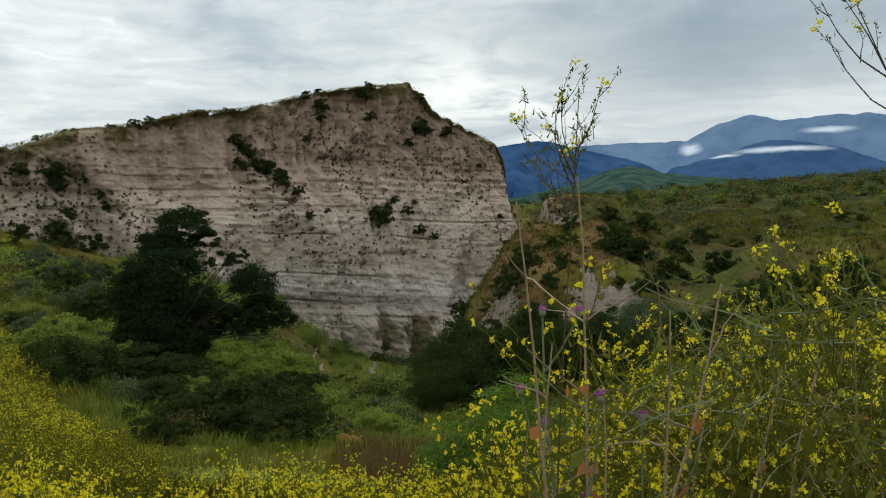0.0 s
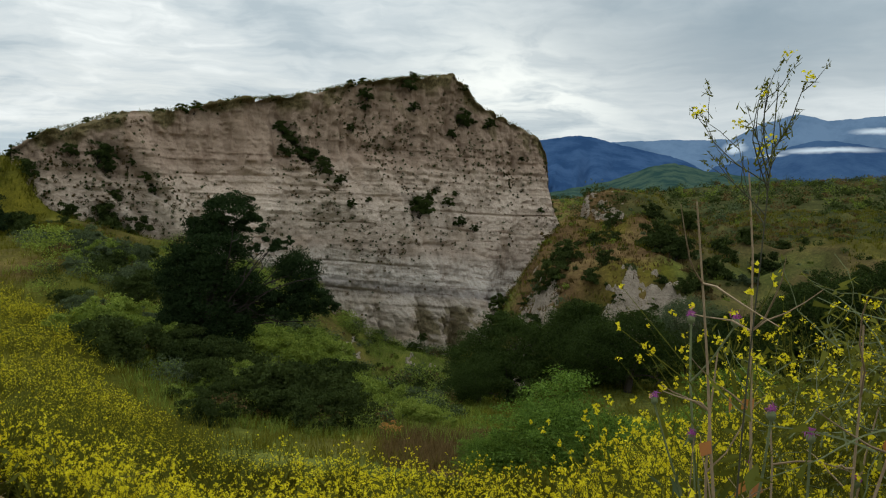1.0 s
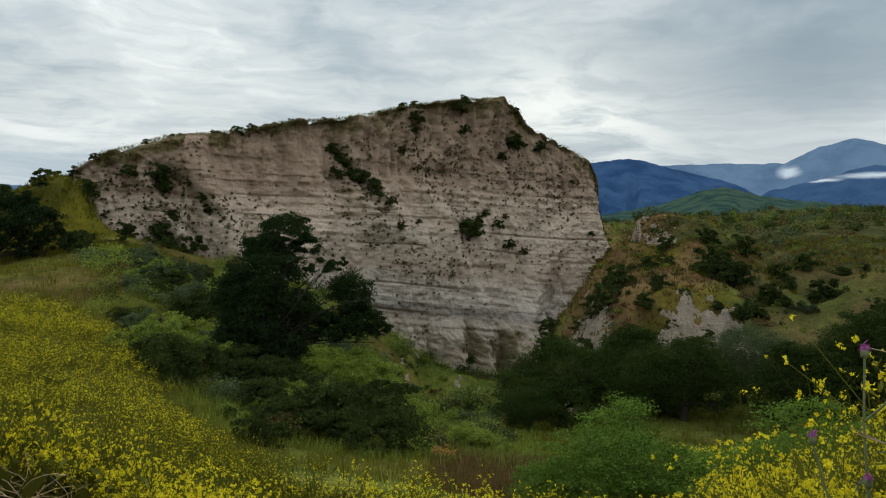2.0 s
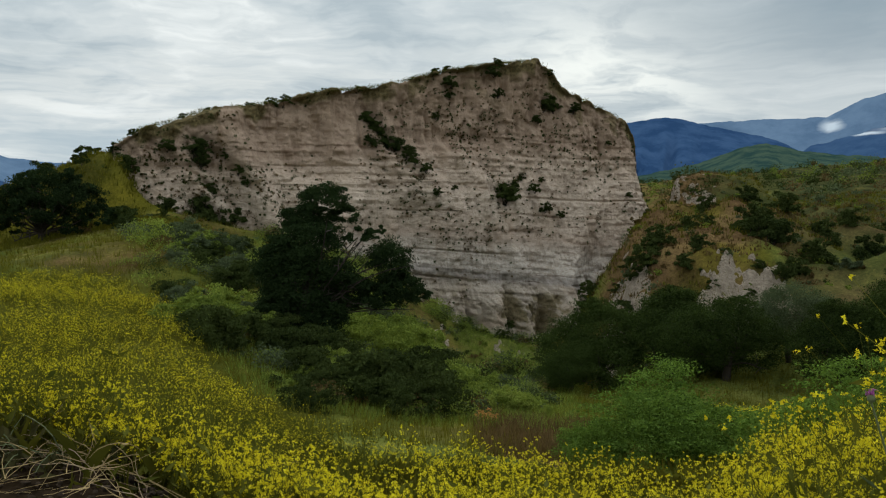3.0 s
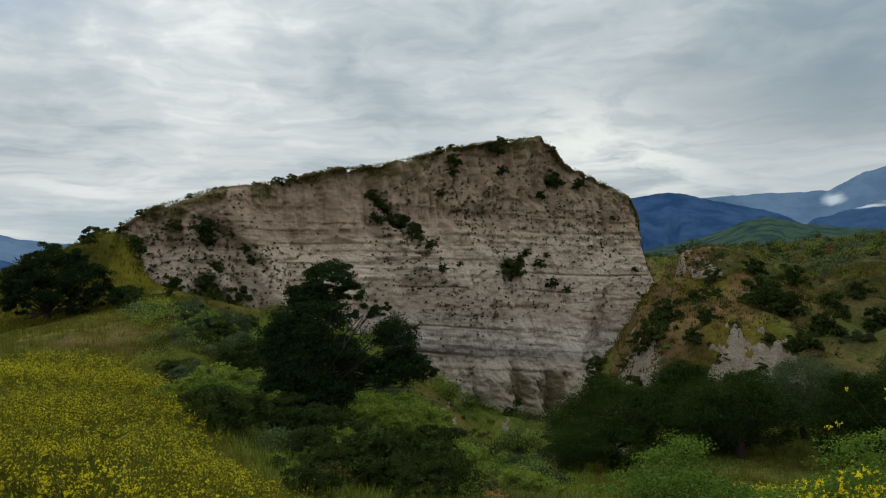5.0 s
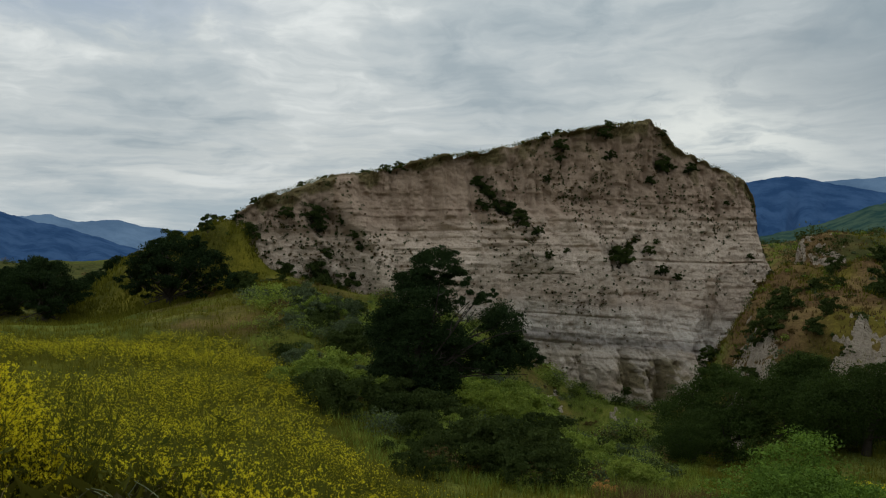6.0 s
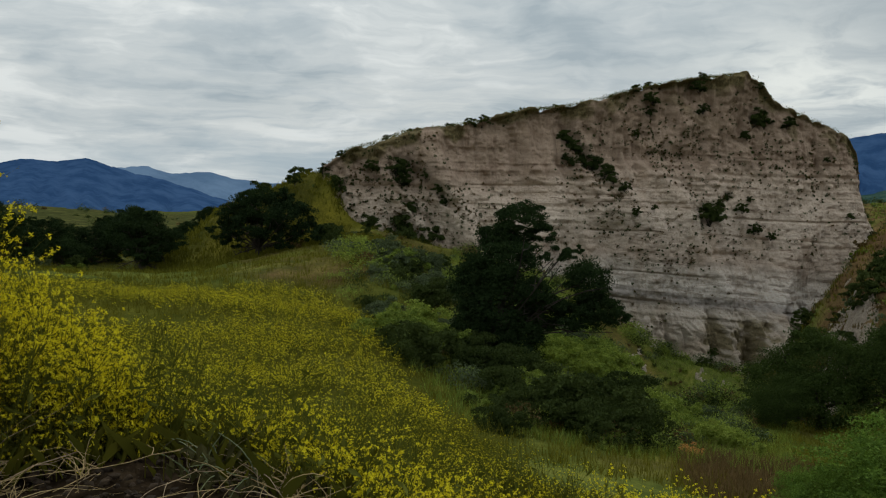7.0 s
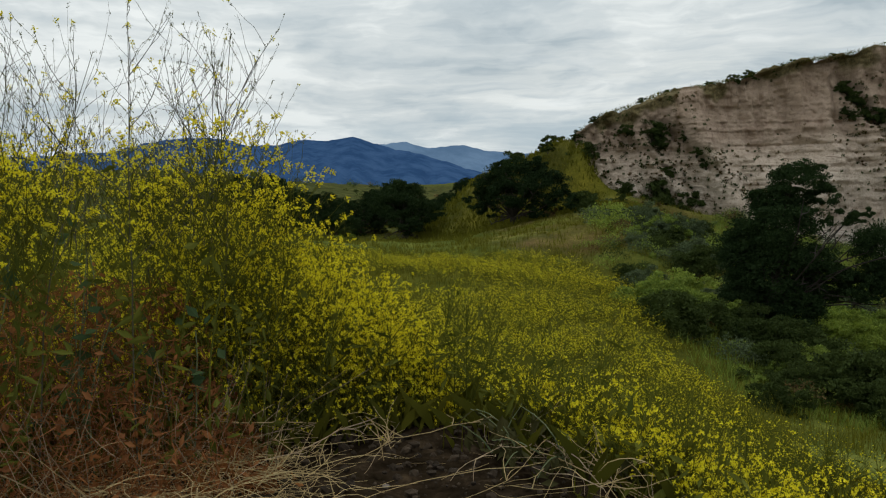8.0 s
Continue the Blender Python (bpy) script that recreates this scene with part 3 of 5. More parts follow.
def build_cliff():
    nu, nv = 640, 400
    w = np.linspace(-5.5, 67.3, nu)
    u = np.linspace(0, 1, nv)
    W, V = np.meshgrid(w, u, indexing="ij")
    top, low = np.interp(W, RIM_W, RIM_Z), np.interp(W, FOOT_W, FOOT_Z) - 2.5
    Z = low + (top + 0.25 * fbm(W * 0.9, W * 0 + 3, 55, 4) - low) * V
    depth = top - Z
    S = face_depth(W, Z)
    x = FACE_A[0] + FACE_E[0] * W + FACE_N[0] * S
    y = FACE_A[1] + FACE_E[1] * W + FACE_N[1] * S
    # the rim curls back into the hill
    rows_x, rows_y, rows_z = [x], [y], [Z]
    for back, drop in ((0.5, 0.08), (1.3, 0.3), (2.6, 0.9), (4.5, 2.2)):
        rows_x.append((x[:, -1] + FACE_N[0] * back)[:, None])
        rows_y.append((y[:, -1] + FACE_N[1] * back)[:, None])
        rows_z.append((Z[:, -1] - drop)[:, None])
    x, y, Z = (np.concatenate(a, 1) for a in (rows_x, rows_y, rows_z))
    nv = x.shape[1]
    i, j = np.meshgrid(np.arange(nu - 1), np.arange(nv - 1), indexing="ij")
    faces = np.stack([i * nv + j, (i + 1) * nv + j, (i + 1) * nv + j + 1, i * nv + j + 1], -1).reshape(-1, 4)
    ob = mesh_object("cliff", np.stack([x, y, Z], -1).reshape(-1, 3), faces, CLIFF)
    grown = np.ones((nu, nv))
    d2 = np.concatenate([depth, np.zeros((nu, 4))], 1)
    W2 = np.repeat(w[:, None], nv, 1)
    n = fbm(W2 * 0.35, Z * 0.35, 81, 4)
    grown = smooth(1.3, 0.1, d2 + 1.6 * n) + smooth(0.25, 0.5, n) * smooth(7, 2, d2) * smooth(30, 40, W2) * 0.7
    grown = np.clip(grown + 0.85 * smooth(0.0, 0.3, fbm(W2 * 0.22 + Z * 0.12, Z * 0.3, 85, 4) + 0.35 * fbm(W2 * 1.6, Z * 1.6, 87, 4) - 0.55 + 0.75 * foot_cone(W2, Z) + 0.3 * smooth(-10, -15, Z)) * smooth(-6.5, -9.5, Z), 0, 1)
    at = ob.data.attributes.new("grown", "FLOAT", "POINT")
    at.data.foreach_set("value", grown.ravel().astype(np.float32))
    return tagged(ob, "tall eroded cliff of layered tan and grey sandstone", "cliff", kind="structure")


build_cliff()


def face_point(w, z):
    """A point on the cliff's face, by its place along the cliff and its height."""
    s = float(face_depth(np.array(w, float), np.array(z, float)))
    return FACE_A[0] + FACE_E[0] * w + FACE_N[0] * s, FACE_A[1] + FACE_E[1] * w + FACE_N[1] * s, z


# ---- mountains ----
def build_range(name, label, az, el, dist, mat, seed, depth):
    """A range of mountains: crest height by bearing, with spurs running down towards the plain."""
    a = np.linspace(az[0], az[-1], 240)
    v = np.linspace(0, 1, 40)
    A, V = np.meshgrid(a, v, indexing="ij")
    order = np.argsort(az)
    crest = dist * np.tan(np.radians(np.interp(A, np.array(az)[order], np.array(el)[order]))) + dist * 0.0009 * fbm(A * 1.6, A * 0, seed, 4)
    spur = fbm(A * 0.9 + V * 0.5, V * 1.5, seed + 5, 5)
    Z = -20 + (crest + 20) * V ** 1.15 + spur * 0.10 * crest * V * (1 - V) * 2
    R = dist - depth * (1 - V) + spur * depth * 0.22 * (1 - V)
    x, y, z = -0.6 - R * np.sin(np.radians(A)), 0.2 + R * np.cos(np.radians(A)), Z + 1.6
    n = 40
    i, j = np.meshgrid(np.arange(239), np.arange(n - 1), indexing="ij")
    faces = np.stack([i * n + j, (i + 1) * n + j, (i + 1) * n + j + 1, i * n + j + 1], -1).reshape(-1, 4)
    ob = mesh_object(name, np.stack([x, y, z], -1).reshape(-1, 3), faces, mat)
    return tagged(ob, label, "mountain", kind="structure")


# slope colours with the blue haze painted in, paler for the farther ranges
AIR_BLUE = material("hazy_woods_far", mountain_look((0.013, 0.034, 0.080), (0.025, 0.054, 0.112), (), 0.012))
AIR_PALE = material("hazy_woods_farther", mountain_look((0.055, 0.095, 0.155), (0.080, 0.128, 0.195), ((16.6, 385, 0.75, 45), (24.8, 445, 1.6, 18)), 0.005))
AIR_MID = material("hazy_woods_mist", mountain_look((0.018, 0.042, 0.092), (0.030, 0.062, 0.120), ((22.2, 300, 3.2, 15), (18.6, 285, 1.2, 9))))
FOOTHILL = material("hazy_scrub_far", mountain_look((0.012, 0.030, 0.028), (0.034, 0.056, 0.040), (), 0.03))
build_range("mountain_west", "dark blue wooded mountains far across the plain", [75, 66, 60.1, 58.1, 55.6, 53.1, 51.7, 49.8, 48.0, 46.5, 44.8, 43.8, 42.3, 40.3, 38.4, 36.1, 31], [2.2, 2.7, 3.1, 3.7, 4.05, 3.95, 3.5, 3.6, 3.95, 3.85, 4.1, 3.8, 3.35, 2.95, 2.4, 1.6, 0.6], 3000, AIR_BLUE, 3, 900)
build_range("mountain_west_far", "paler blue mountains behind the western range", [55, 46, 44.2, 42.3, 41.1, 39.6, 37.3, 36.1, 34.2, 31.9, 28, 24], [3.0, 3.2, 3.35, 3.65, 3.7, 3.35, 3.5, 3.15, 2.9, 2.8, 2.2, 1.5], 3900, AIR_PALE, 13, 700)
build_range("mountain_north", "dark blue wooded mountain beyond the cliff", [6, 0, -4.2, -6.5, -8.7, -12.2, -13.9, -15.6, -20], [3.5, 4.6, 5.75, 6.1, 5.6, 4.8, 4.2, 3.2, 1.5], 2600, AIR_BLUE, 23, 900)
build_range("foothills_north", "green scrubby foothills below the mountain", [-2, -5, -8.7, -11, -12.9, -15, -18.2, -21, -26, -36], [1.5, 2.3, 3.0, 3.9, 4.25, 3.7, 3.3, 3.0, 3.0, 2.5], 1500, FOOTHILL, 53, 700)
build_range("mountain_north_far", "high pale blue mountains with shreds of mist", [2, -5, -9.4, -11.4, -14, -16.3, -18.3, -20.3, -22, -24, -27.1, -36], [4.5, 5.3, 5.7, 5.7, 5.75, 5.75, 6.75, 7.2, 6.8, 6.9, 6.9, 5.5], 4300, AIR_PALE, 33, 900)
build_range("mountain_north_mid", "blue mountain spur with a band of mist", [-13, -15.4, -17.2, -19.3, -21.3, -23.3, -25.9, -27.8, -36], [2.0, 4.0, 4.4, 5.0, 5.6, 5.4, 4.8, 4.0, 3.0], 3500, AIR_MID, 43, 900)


# ---- trees and shrubs ----
def crown_points(lobes, n, rng, per=110):
    """Leaf centres of a crown: each lobe carries tufts of leaves, rounded above and open below, with gaps between them."""
    out, vol = [], np.array([l[3] * l[4] for l in lobes])
    for lobe, share in zip(lobes, vol / vol.sum()):
        cx, cy, cz, rx, rz = lobe
        clumps = max(7, int(n * share / per))
        d = unit(rng.normal(size=(clumps, 3)) + np.array([0, 0, 0.25]))
        rad = rng.uniform(0.45, 1.0, (clumps, 1)) ** 0.5 * rng.uniform(0.82, 1.14, (clumps, 1))
        c = d * rad * np.array([rx, rx, rz]) + np.array([cx, cy, cz])
        size = rng.uniform(0.22, 0.46, clumps) * min(rx, rz)
        way = unit(rng.normal(size=(clumps, per, 3)) + np.array([0, 0, 0.55]))
        p = c[:, None] + way * (size[:, None] * rng.uniform(0.35, 1.08, (clumps, per)))[..., None] * np.array([1.25, 1.25, 0.72])
        out.append(p.reshape(-1, 3))
    return np.concatenate(out)


def tree(m, lobes, trunk, n, seed, leaf, label, size=0.16, name="oak_tree", category="tree", group=""):
    rng = np.random.default_rng(seed)
    ob = empty(name, m, label, category, group)
    wood = Soup()
    base = bent((0, 0, -0.5), (0.1, 0, 1), trunk[0] + 0.5, rng, 5, 0.10, 0.1)
    add_tube(wood, base, np.linspace(trunk[1] * 1.35, trunk[1] * 0.85, len(base)), 8)
    for cx, cy, cz, rx, rz in lobes:
        for _ in range(3):
            goal = np.array([cx, cy, cz]) + rng.normal(size=3) * np.array([rx, rx, rz]) * 0.4
            way = goal - base[-1]
            limb = bent(base[-1], way, np.linalg.norm(way), rng, 6, 0.16)
            add_tube(wood, limb, np.linspace(trunk[1] * 0.26, trunk[1] * 0.06, len(limb)), 6)
            for t in (2, 3, 4, 5):
                twig = bent(limb[t], rng.normal(size=3) + np.array([0, 0, 0.4]), rx * 0.6, rng, 4, 0.3)
                add_tube(wood, twig, np.linspace(trunk[1] * 0.16, trunk[1] * 0.03, len(twig)), 4)
    wood.link("trunk", BARK, ob, True)
    crown = Soup()
    add_leaves(crown, crown_points(lobes, n, rng), size, size * 0.75, rng, three=True)
    crown.link("crown", leaf, ob)
    return ob


def shrub(m, seed, leaf, label, n=900, size=0.11, tall=1.0, name="shrub", group="", category="shrub"):
    """A shrub about 2 m across before scaling: stems from the ground and an uneven dome of leaves."""
    rng = np.random.default_rng(seed)
    ob = empty(name, m, label, category, group)
    wood = Soup()
    lobes = []
    for _ in range(6):
        a, d = rng.uniform(0, 6.28), rng.uniform(0.15, 0.75)
        h = rng.uniform(0.35, 1.0) * tall
        lobes.append((d * math.cos(a), d * math.sin(a), h * 0.62, rng.uniform(0.32, 0.55), h * 0.45))
        stem = bent((0, 0, -0.15), (d * math.cos(a), d * math.sin(a), h * 0.7), h * 0.8, rng, 4, 0.15)
        add_tube(wood, stem, np.linspace(0.03, 0.008, len(stem)), 4)
    lobes.append((0, 0, 0.3 * tall, 0.75, 0.35 * tall))
    wood.link("stem", BARK, ob, True)
    crown = Soup()
    p = crown_points(lobes, n, rng)
    p[:, 2] = np.maximum(p[:, 2], rng.uniform(0.0, 0.15, len(p)))
    add_leaves(crown, p, size, size * 0.65, rng, three=True)
    crown.link("foliage", leaf, ob)
    return ob


def place(az, r, sink=0.0, turn=0.0, size=1.0):
    x, y = spot(az, r)
    return pose(x, y, float(ground(x, y)) - sink, 0, 0, turn) @ Matrix.Scale(size, 4)


def build_oaks():
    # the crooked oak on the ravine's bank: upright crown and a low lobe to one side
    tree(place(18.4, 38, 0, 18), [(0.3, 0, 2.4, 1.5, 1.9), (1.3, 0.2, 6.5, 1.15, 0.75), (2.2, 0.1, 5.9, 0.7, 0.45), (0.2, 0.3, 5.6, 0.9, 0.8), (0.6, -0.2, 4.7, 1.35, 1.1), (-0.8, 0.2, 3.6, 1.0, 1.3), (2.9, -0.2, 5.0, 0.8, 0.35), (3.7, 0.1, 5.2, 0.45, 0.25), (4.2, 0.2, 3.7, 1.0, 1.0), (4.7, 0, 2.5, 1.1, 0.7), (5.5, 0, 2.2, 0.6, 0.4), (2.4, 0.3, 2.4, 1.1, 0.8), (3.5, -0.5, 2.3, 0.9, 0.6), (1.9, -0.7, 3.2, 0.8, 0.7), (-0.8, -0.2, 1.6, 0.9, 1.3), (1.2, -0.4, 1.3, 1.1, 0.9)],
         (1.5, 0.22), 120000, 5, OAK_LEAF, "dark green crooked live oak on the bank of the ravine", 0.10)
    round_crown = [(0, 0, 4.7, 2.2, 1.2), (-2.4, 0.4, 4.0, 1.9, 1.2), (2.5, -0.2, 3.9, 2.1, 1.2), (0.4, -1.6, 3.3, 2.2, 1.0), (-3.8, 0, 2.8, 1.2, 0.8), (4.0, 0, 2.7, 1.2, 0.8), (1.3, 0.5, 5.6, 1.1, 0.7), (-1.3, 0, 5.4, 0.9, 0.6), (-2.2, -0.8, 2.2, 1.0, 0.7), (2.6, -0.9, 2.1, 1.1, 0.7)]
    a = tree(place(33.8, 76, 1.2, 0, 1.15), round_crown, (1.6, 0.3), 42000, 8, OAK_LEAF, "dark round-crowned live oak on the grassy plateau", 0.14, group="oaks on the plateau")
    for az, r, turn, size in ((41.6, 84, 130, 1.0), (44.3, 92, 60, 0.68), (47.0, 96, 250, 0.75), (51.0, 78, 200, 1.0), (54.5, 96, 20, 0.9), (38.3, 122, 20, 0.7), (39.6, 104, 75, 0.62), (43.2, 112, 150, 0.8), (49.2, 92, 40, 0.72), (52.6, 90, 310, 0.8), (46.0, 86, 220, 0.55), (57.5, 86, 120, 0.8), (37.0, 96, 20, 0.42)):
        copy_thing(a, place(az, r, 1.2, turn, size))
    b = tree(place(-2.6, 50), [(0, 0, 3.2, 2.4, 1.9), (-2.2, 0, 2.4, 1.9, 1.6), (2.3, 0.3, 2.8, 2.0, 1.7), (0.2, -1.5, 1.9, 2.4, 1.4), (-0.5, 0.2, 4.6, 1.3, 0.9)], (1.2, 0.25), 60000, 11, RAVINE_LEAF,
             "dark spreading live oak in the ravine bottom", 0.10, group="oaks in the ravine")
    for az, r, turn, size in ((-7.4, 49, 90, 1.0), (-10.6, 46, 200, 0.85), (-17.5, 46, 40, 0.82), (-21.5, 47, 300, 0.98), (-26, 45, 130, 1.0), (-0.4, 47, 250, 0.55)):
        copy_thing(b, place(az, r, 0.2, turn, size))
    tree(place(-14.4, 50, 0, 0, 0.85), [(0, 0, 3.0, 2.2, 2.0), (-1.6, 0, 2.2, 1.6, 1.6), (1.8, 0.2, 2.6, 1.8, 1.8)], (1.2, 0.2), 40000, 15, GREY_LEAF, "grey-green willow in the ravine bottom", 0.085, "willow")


build_oaks()


def build_shrubs():
    rng = random.Random(4)
    green = shrub(place(-6.4, 20.6, 0.25) @ Matrix.Diagonal((2.7, 2.7, 2.0, 1)), 21, VIVID_LEAF, "bright green leafy shrub above the mustard", 42000, 0.029, 1.35)
    copy_thing(green, place(-19.6, 18.4, 0.45, 120, 0.95))
    copy_thing(green, place(-2.2, 20.4, 0.3, 220, 0.5))
    kinds = [shrub(place(12.6, 32.6, 0.2, 0, 1.5), 31, DARK_LEAF, "dark green scrub bush on the ravine bank", 11000, 0.055, 0.95, name="scrub_bush", group="scrub on the bank"),
             shrub(place(12.0, 41, 0.2, 0, 1.7), 32, LUSH_LEAF, "fresh green bush on the ravine bank", 11000, 0.055, 0.85, name="green_bush", group="scrub on the bank"),
             shrub(place(21.5, 44, 0.2, 0, 1.6), 33, GREY_LEAF, "grey-green sage bush on the ravine bank", 11000, 0.05, 0.8, name="sage_bush", group="scrub on the bank"),
             shrub(place(16.5, 30, 0.2, 0, 1.1), 34, BROWN_LEAF, "brownish dry bush on the ravine bank", 9000, 0.05, 0.75, name="dry_bush", group="scrub on the bank")]
    far_kinds = [shrub(place(-12, 82, 0.2, 0, 1.5), 36, DARK_LEAF, "dark green scrub bush on the far slope", 4200, 0.10, 0.9, name="scrub_bush", group="scrub on the hillside"),
                 shrub(place(-8, 70, 0.2, 0, 1.0), 37, BUSH_LEAF, "green scrub bush on the far slope", 4200, 0.10, 0.8, name="green_bush", group="scrub on the hillside"),
                 shrub(place(-16, 74, 0.2, 0, 1.2), 38, GREY_LEAF, "grey-green sage bush on the far slope", 4200, 0.10, 0.75, name="sage_bush", group="scrub on the hillside"),
                 shrub(place(-5, 76, 0.2, 0, 0.9), 39, BROWN_LEAF, "brown dry bush on the far slope", 4200, 0.10, 0.7, name="dry_bush", group="scrub on the hillside")]

    def scatter(count, az0, az1, r0, r1, s0, s1, weights, test=None):
        done = 0
        while done < count:
            az, r = rng.uniform(az0, az1), math.sqrt(rng.uniform(r0 ** 2, r1 ** 2))
            if test and not test(az, r):
                continue
            copy_thing(rng.choices(kinds if r < 60 and az > 0 else far_kinds, weights)[0], place(az, r, 0.12, rng.uniform(0, 360), rng.uniform(s0, s1)))
            done += 1

    limit = lambda az: np.interp(az, [10, 16, 20.5, 24, 26.5, 30], [12, 13, 21, 30, 39, 47])
    scatter(84, 8, 27, 24, 62, 0.6, 1.5, (4, 5, 3, 1), lambda az, r: r > limit(az) + 2 and (az > 9.5 or r > 34))
    scatter(56, 0.5, 13, 29, 62, 0.3, 0.85, (4, 5, 3, 1), lambda az, r: r > 29)
    scatter(16, 1, 10, 60, 98, 0.4, 0.9, (3, 4, 2, 2))
    scatter(8, 9, 20, 24, 33, 0.35, 0.6, (1, 4, 2, 2), lambda az, r: r > limit(az) + 2)
    for az, r, size in ((18.6, 33.5, 1.3), (20.0, 35.5, 1.2), (16.6, 36, 1.2), (11.4, 30, 1.7), (13.4, 31, 1.4), (9.6, 31.5, 1.2), (15.8, 34, 1.3), (12.4, 29, 1.0), (10.6, 28.6, 1.1), (14.6, 29.6, 1.0), (17.6, 31.5, 1.1), (8.4, 29.5, 0.9)):
        copy_thing(kinds[0], place(az, r, 0.15, az * 70, size))
    scatter(12, 20, 30, 58, 80, 0.5, 1.4, (4, 2, 2, 1))
    scatter(26, -30, -15, 58, 100, 0.4, 1.1, (7, 1, 2, 2))
    scatter(16, -15, -5, 62, 84, 0.25, 0.6, (3, 2, 1, 4))
    scatter(9, -8, 0, 62, 100, 0.6, 1.2, (3, 1, 1, 5))
    scatter(20, 30, 62, 74, 112, 0.7, 1.7, (5, 2, 2, 1))
    scatter(6, -4, 4, 54, 80, 0.5, 1.1, (4, 3, 2, 1))
    scatter(22, -9, -4, 62, 112, 0.4, 1.1, (2, 1, 1, 5))
    for az, r, size in ((-11.6, 69, 1.35), (-12.2, 68.5, 1.0), (-13.1, 67, 1.15), (-13.7, 75, 1.0), (-11.4, 76, 0.85), (-9.35, 75, 0.75), (-8.4, 70, 0.7), (-16.3, 68, 1.0), (-16.6, 72, 1.05), (-19, 70, 1.0), (-9.0, 62, 0.6), (-6.5, 66, 0.9), (-5.9, 65, 0.7), (-5.2, 64, 1.0), (-3.7, 61, 1.0), (-14.7, 64, 0.7), (-18, 76, 0.8),
                        (-10.4, 61.2, 0.35), (-10.9, 58.7, 0.3), (-11.8, 59.2, 0.4), (-12.3, 58.6, 0.3), (-9.7, 59.0, 0.35), (-13.4, 59.4, 0.45), (-12.3, 61, 0.4), (-13.9, 60.5, 0.6), (-8.2, 60, 0.6), (-10.9, 57, 0.3), (-14.5, 58, 0.9), (-7.4, 58, 0.8)):
        copy_thing(far_kinds[0], place(az, r, 0.12, az * 40, size * 1.3))
    # bushes that cling to the cliff, and those on its rim
    for w, z, size in ((38.6, 2.9, 1.55), (38.9, 3.6, 1.1), (40.6, 4.6, 0.7), (41.8, 5.4, 0.6), (43.0, 4.0, 0.75), (44.3, 1.6, 0.8), (22.0, 11.7, 1.0), (22.9, 10.6, 1.0), (23.9, 9.4, 1.15), (24.5, 8.5, 1.3), (25.3, 7.8, 1.0), (26.2, 7.0, 0.7), (27.0, 6.1, 0.7), (28.4, 3.4, 0.6), (21.6, 9.4, 0.6), (22.2, 8.9, 0.6), (46.1, 14.8, 1.5), (47.6, 14.6, 1.2), (49.9, 14.4, 0.9), (45.0, 12.8, 0.7), (32.4, 16.5, 0.95),
                       (32.5, 15.2, 0.75), (38.5, 15.6, 0.75), (38.4, 18.2, 0.9), (30.1, 12.5, 0.55), (1.8, 7.4, 1.3), (2.4, 6.3, 0.9), (-0.6, 7.7, 0.8), (4.9, 6.9, 0.5), (6.0, 5.4, 0.7), (6.9, 4.3, 0.7), (3.6, 3.4, 0.8), (3.4, 0.9, 2.0), (5.2, 0.2, 1.4), (-5.2, 5.4, 1.5), (-1.4, 1.5, 1.2),
                       (46.9, 0.8, 0.6), (44.5, 5.2, 0.45), (58.4, 3.4, 0.5), (31, 4.0, 0.4), (56, 10.3, 0.4), (46.7, -10.2, 1.4), (49.9, -11.2, 1.6), (54.9, -9.6, 1.5), (52.0, -10.4, 1.2), (59.0, -2.0, 0.8), (61.0, 1.0, 0.7), (57.0, -4.5, 0.8), (36.5, -12.0, 0.7), (31.5, -11.5, 0.7)):
        x, y, zz = face_point(w, z)
        copy_thing(far_kinds[0], pose(x + 0.3, y - 0.4, zz - 0.35 * size, 0, 0, rng.uniform(0, 360)) @ Matrix.Scale(size, 4))
    for w, size in ((7.8, 0.6), (8.7, 0.4), (10.6, 0.7), (11.8, 0.85), (15.4, 0.4), (16.6, 0.5), (20.4, 0.55), (24.5, 0.4), (27.5, 0.35), (30.2, 0.5), (30.9, 0.65), (32.5, 0.7), (38.8, 0.85), (42, 0.35), (46.9, 0.75), (48.1, 0.5), (4, 0.4), (1.4, 0.5), (-3.4, 0.6), (-5.6, 0.7), (-8.4, 0.7), (-11, 0.8), (51, 0.35), (53.4, 0.3), (58.6, 0.4), (35.5, 0.4)):
        x, y = FACE_A + FACE_E * w + FACE_N * 0.8
        copy_thing(far_kinds[0], pose(x, y, float(np.interp(w, RIM_W, RIM_Z)) - 0.62 * size - 0.05, 0, 0, rng.uniform(0, 360)) @ Matrix.Scale(size, 4))
    x, y = spot(5.2, 27.6)
    shrub(pose(x, y, float(ground(x, y)) - 0.05, 0, 0, 0) @ Matrix.Scale(0.55, 4), 51, ORANGE_LEAF, "small orange dead bush on the ravine floor", 7000, 0.045, 1.0, "dead_bush")


build_shrubs()


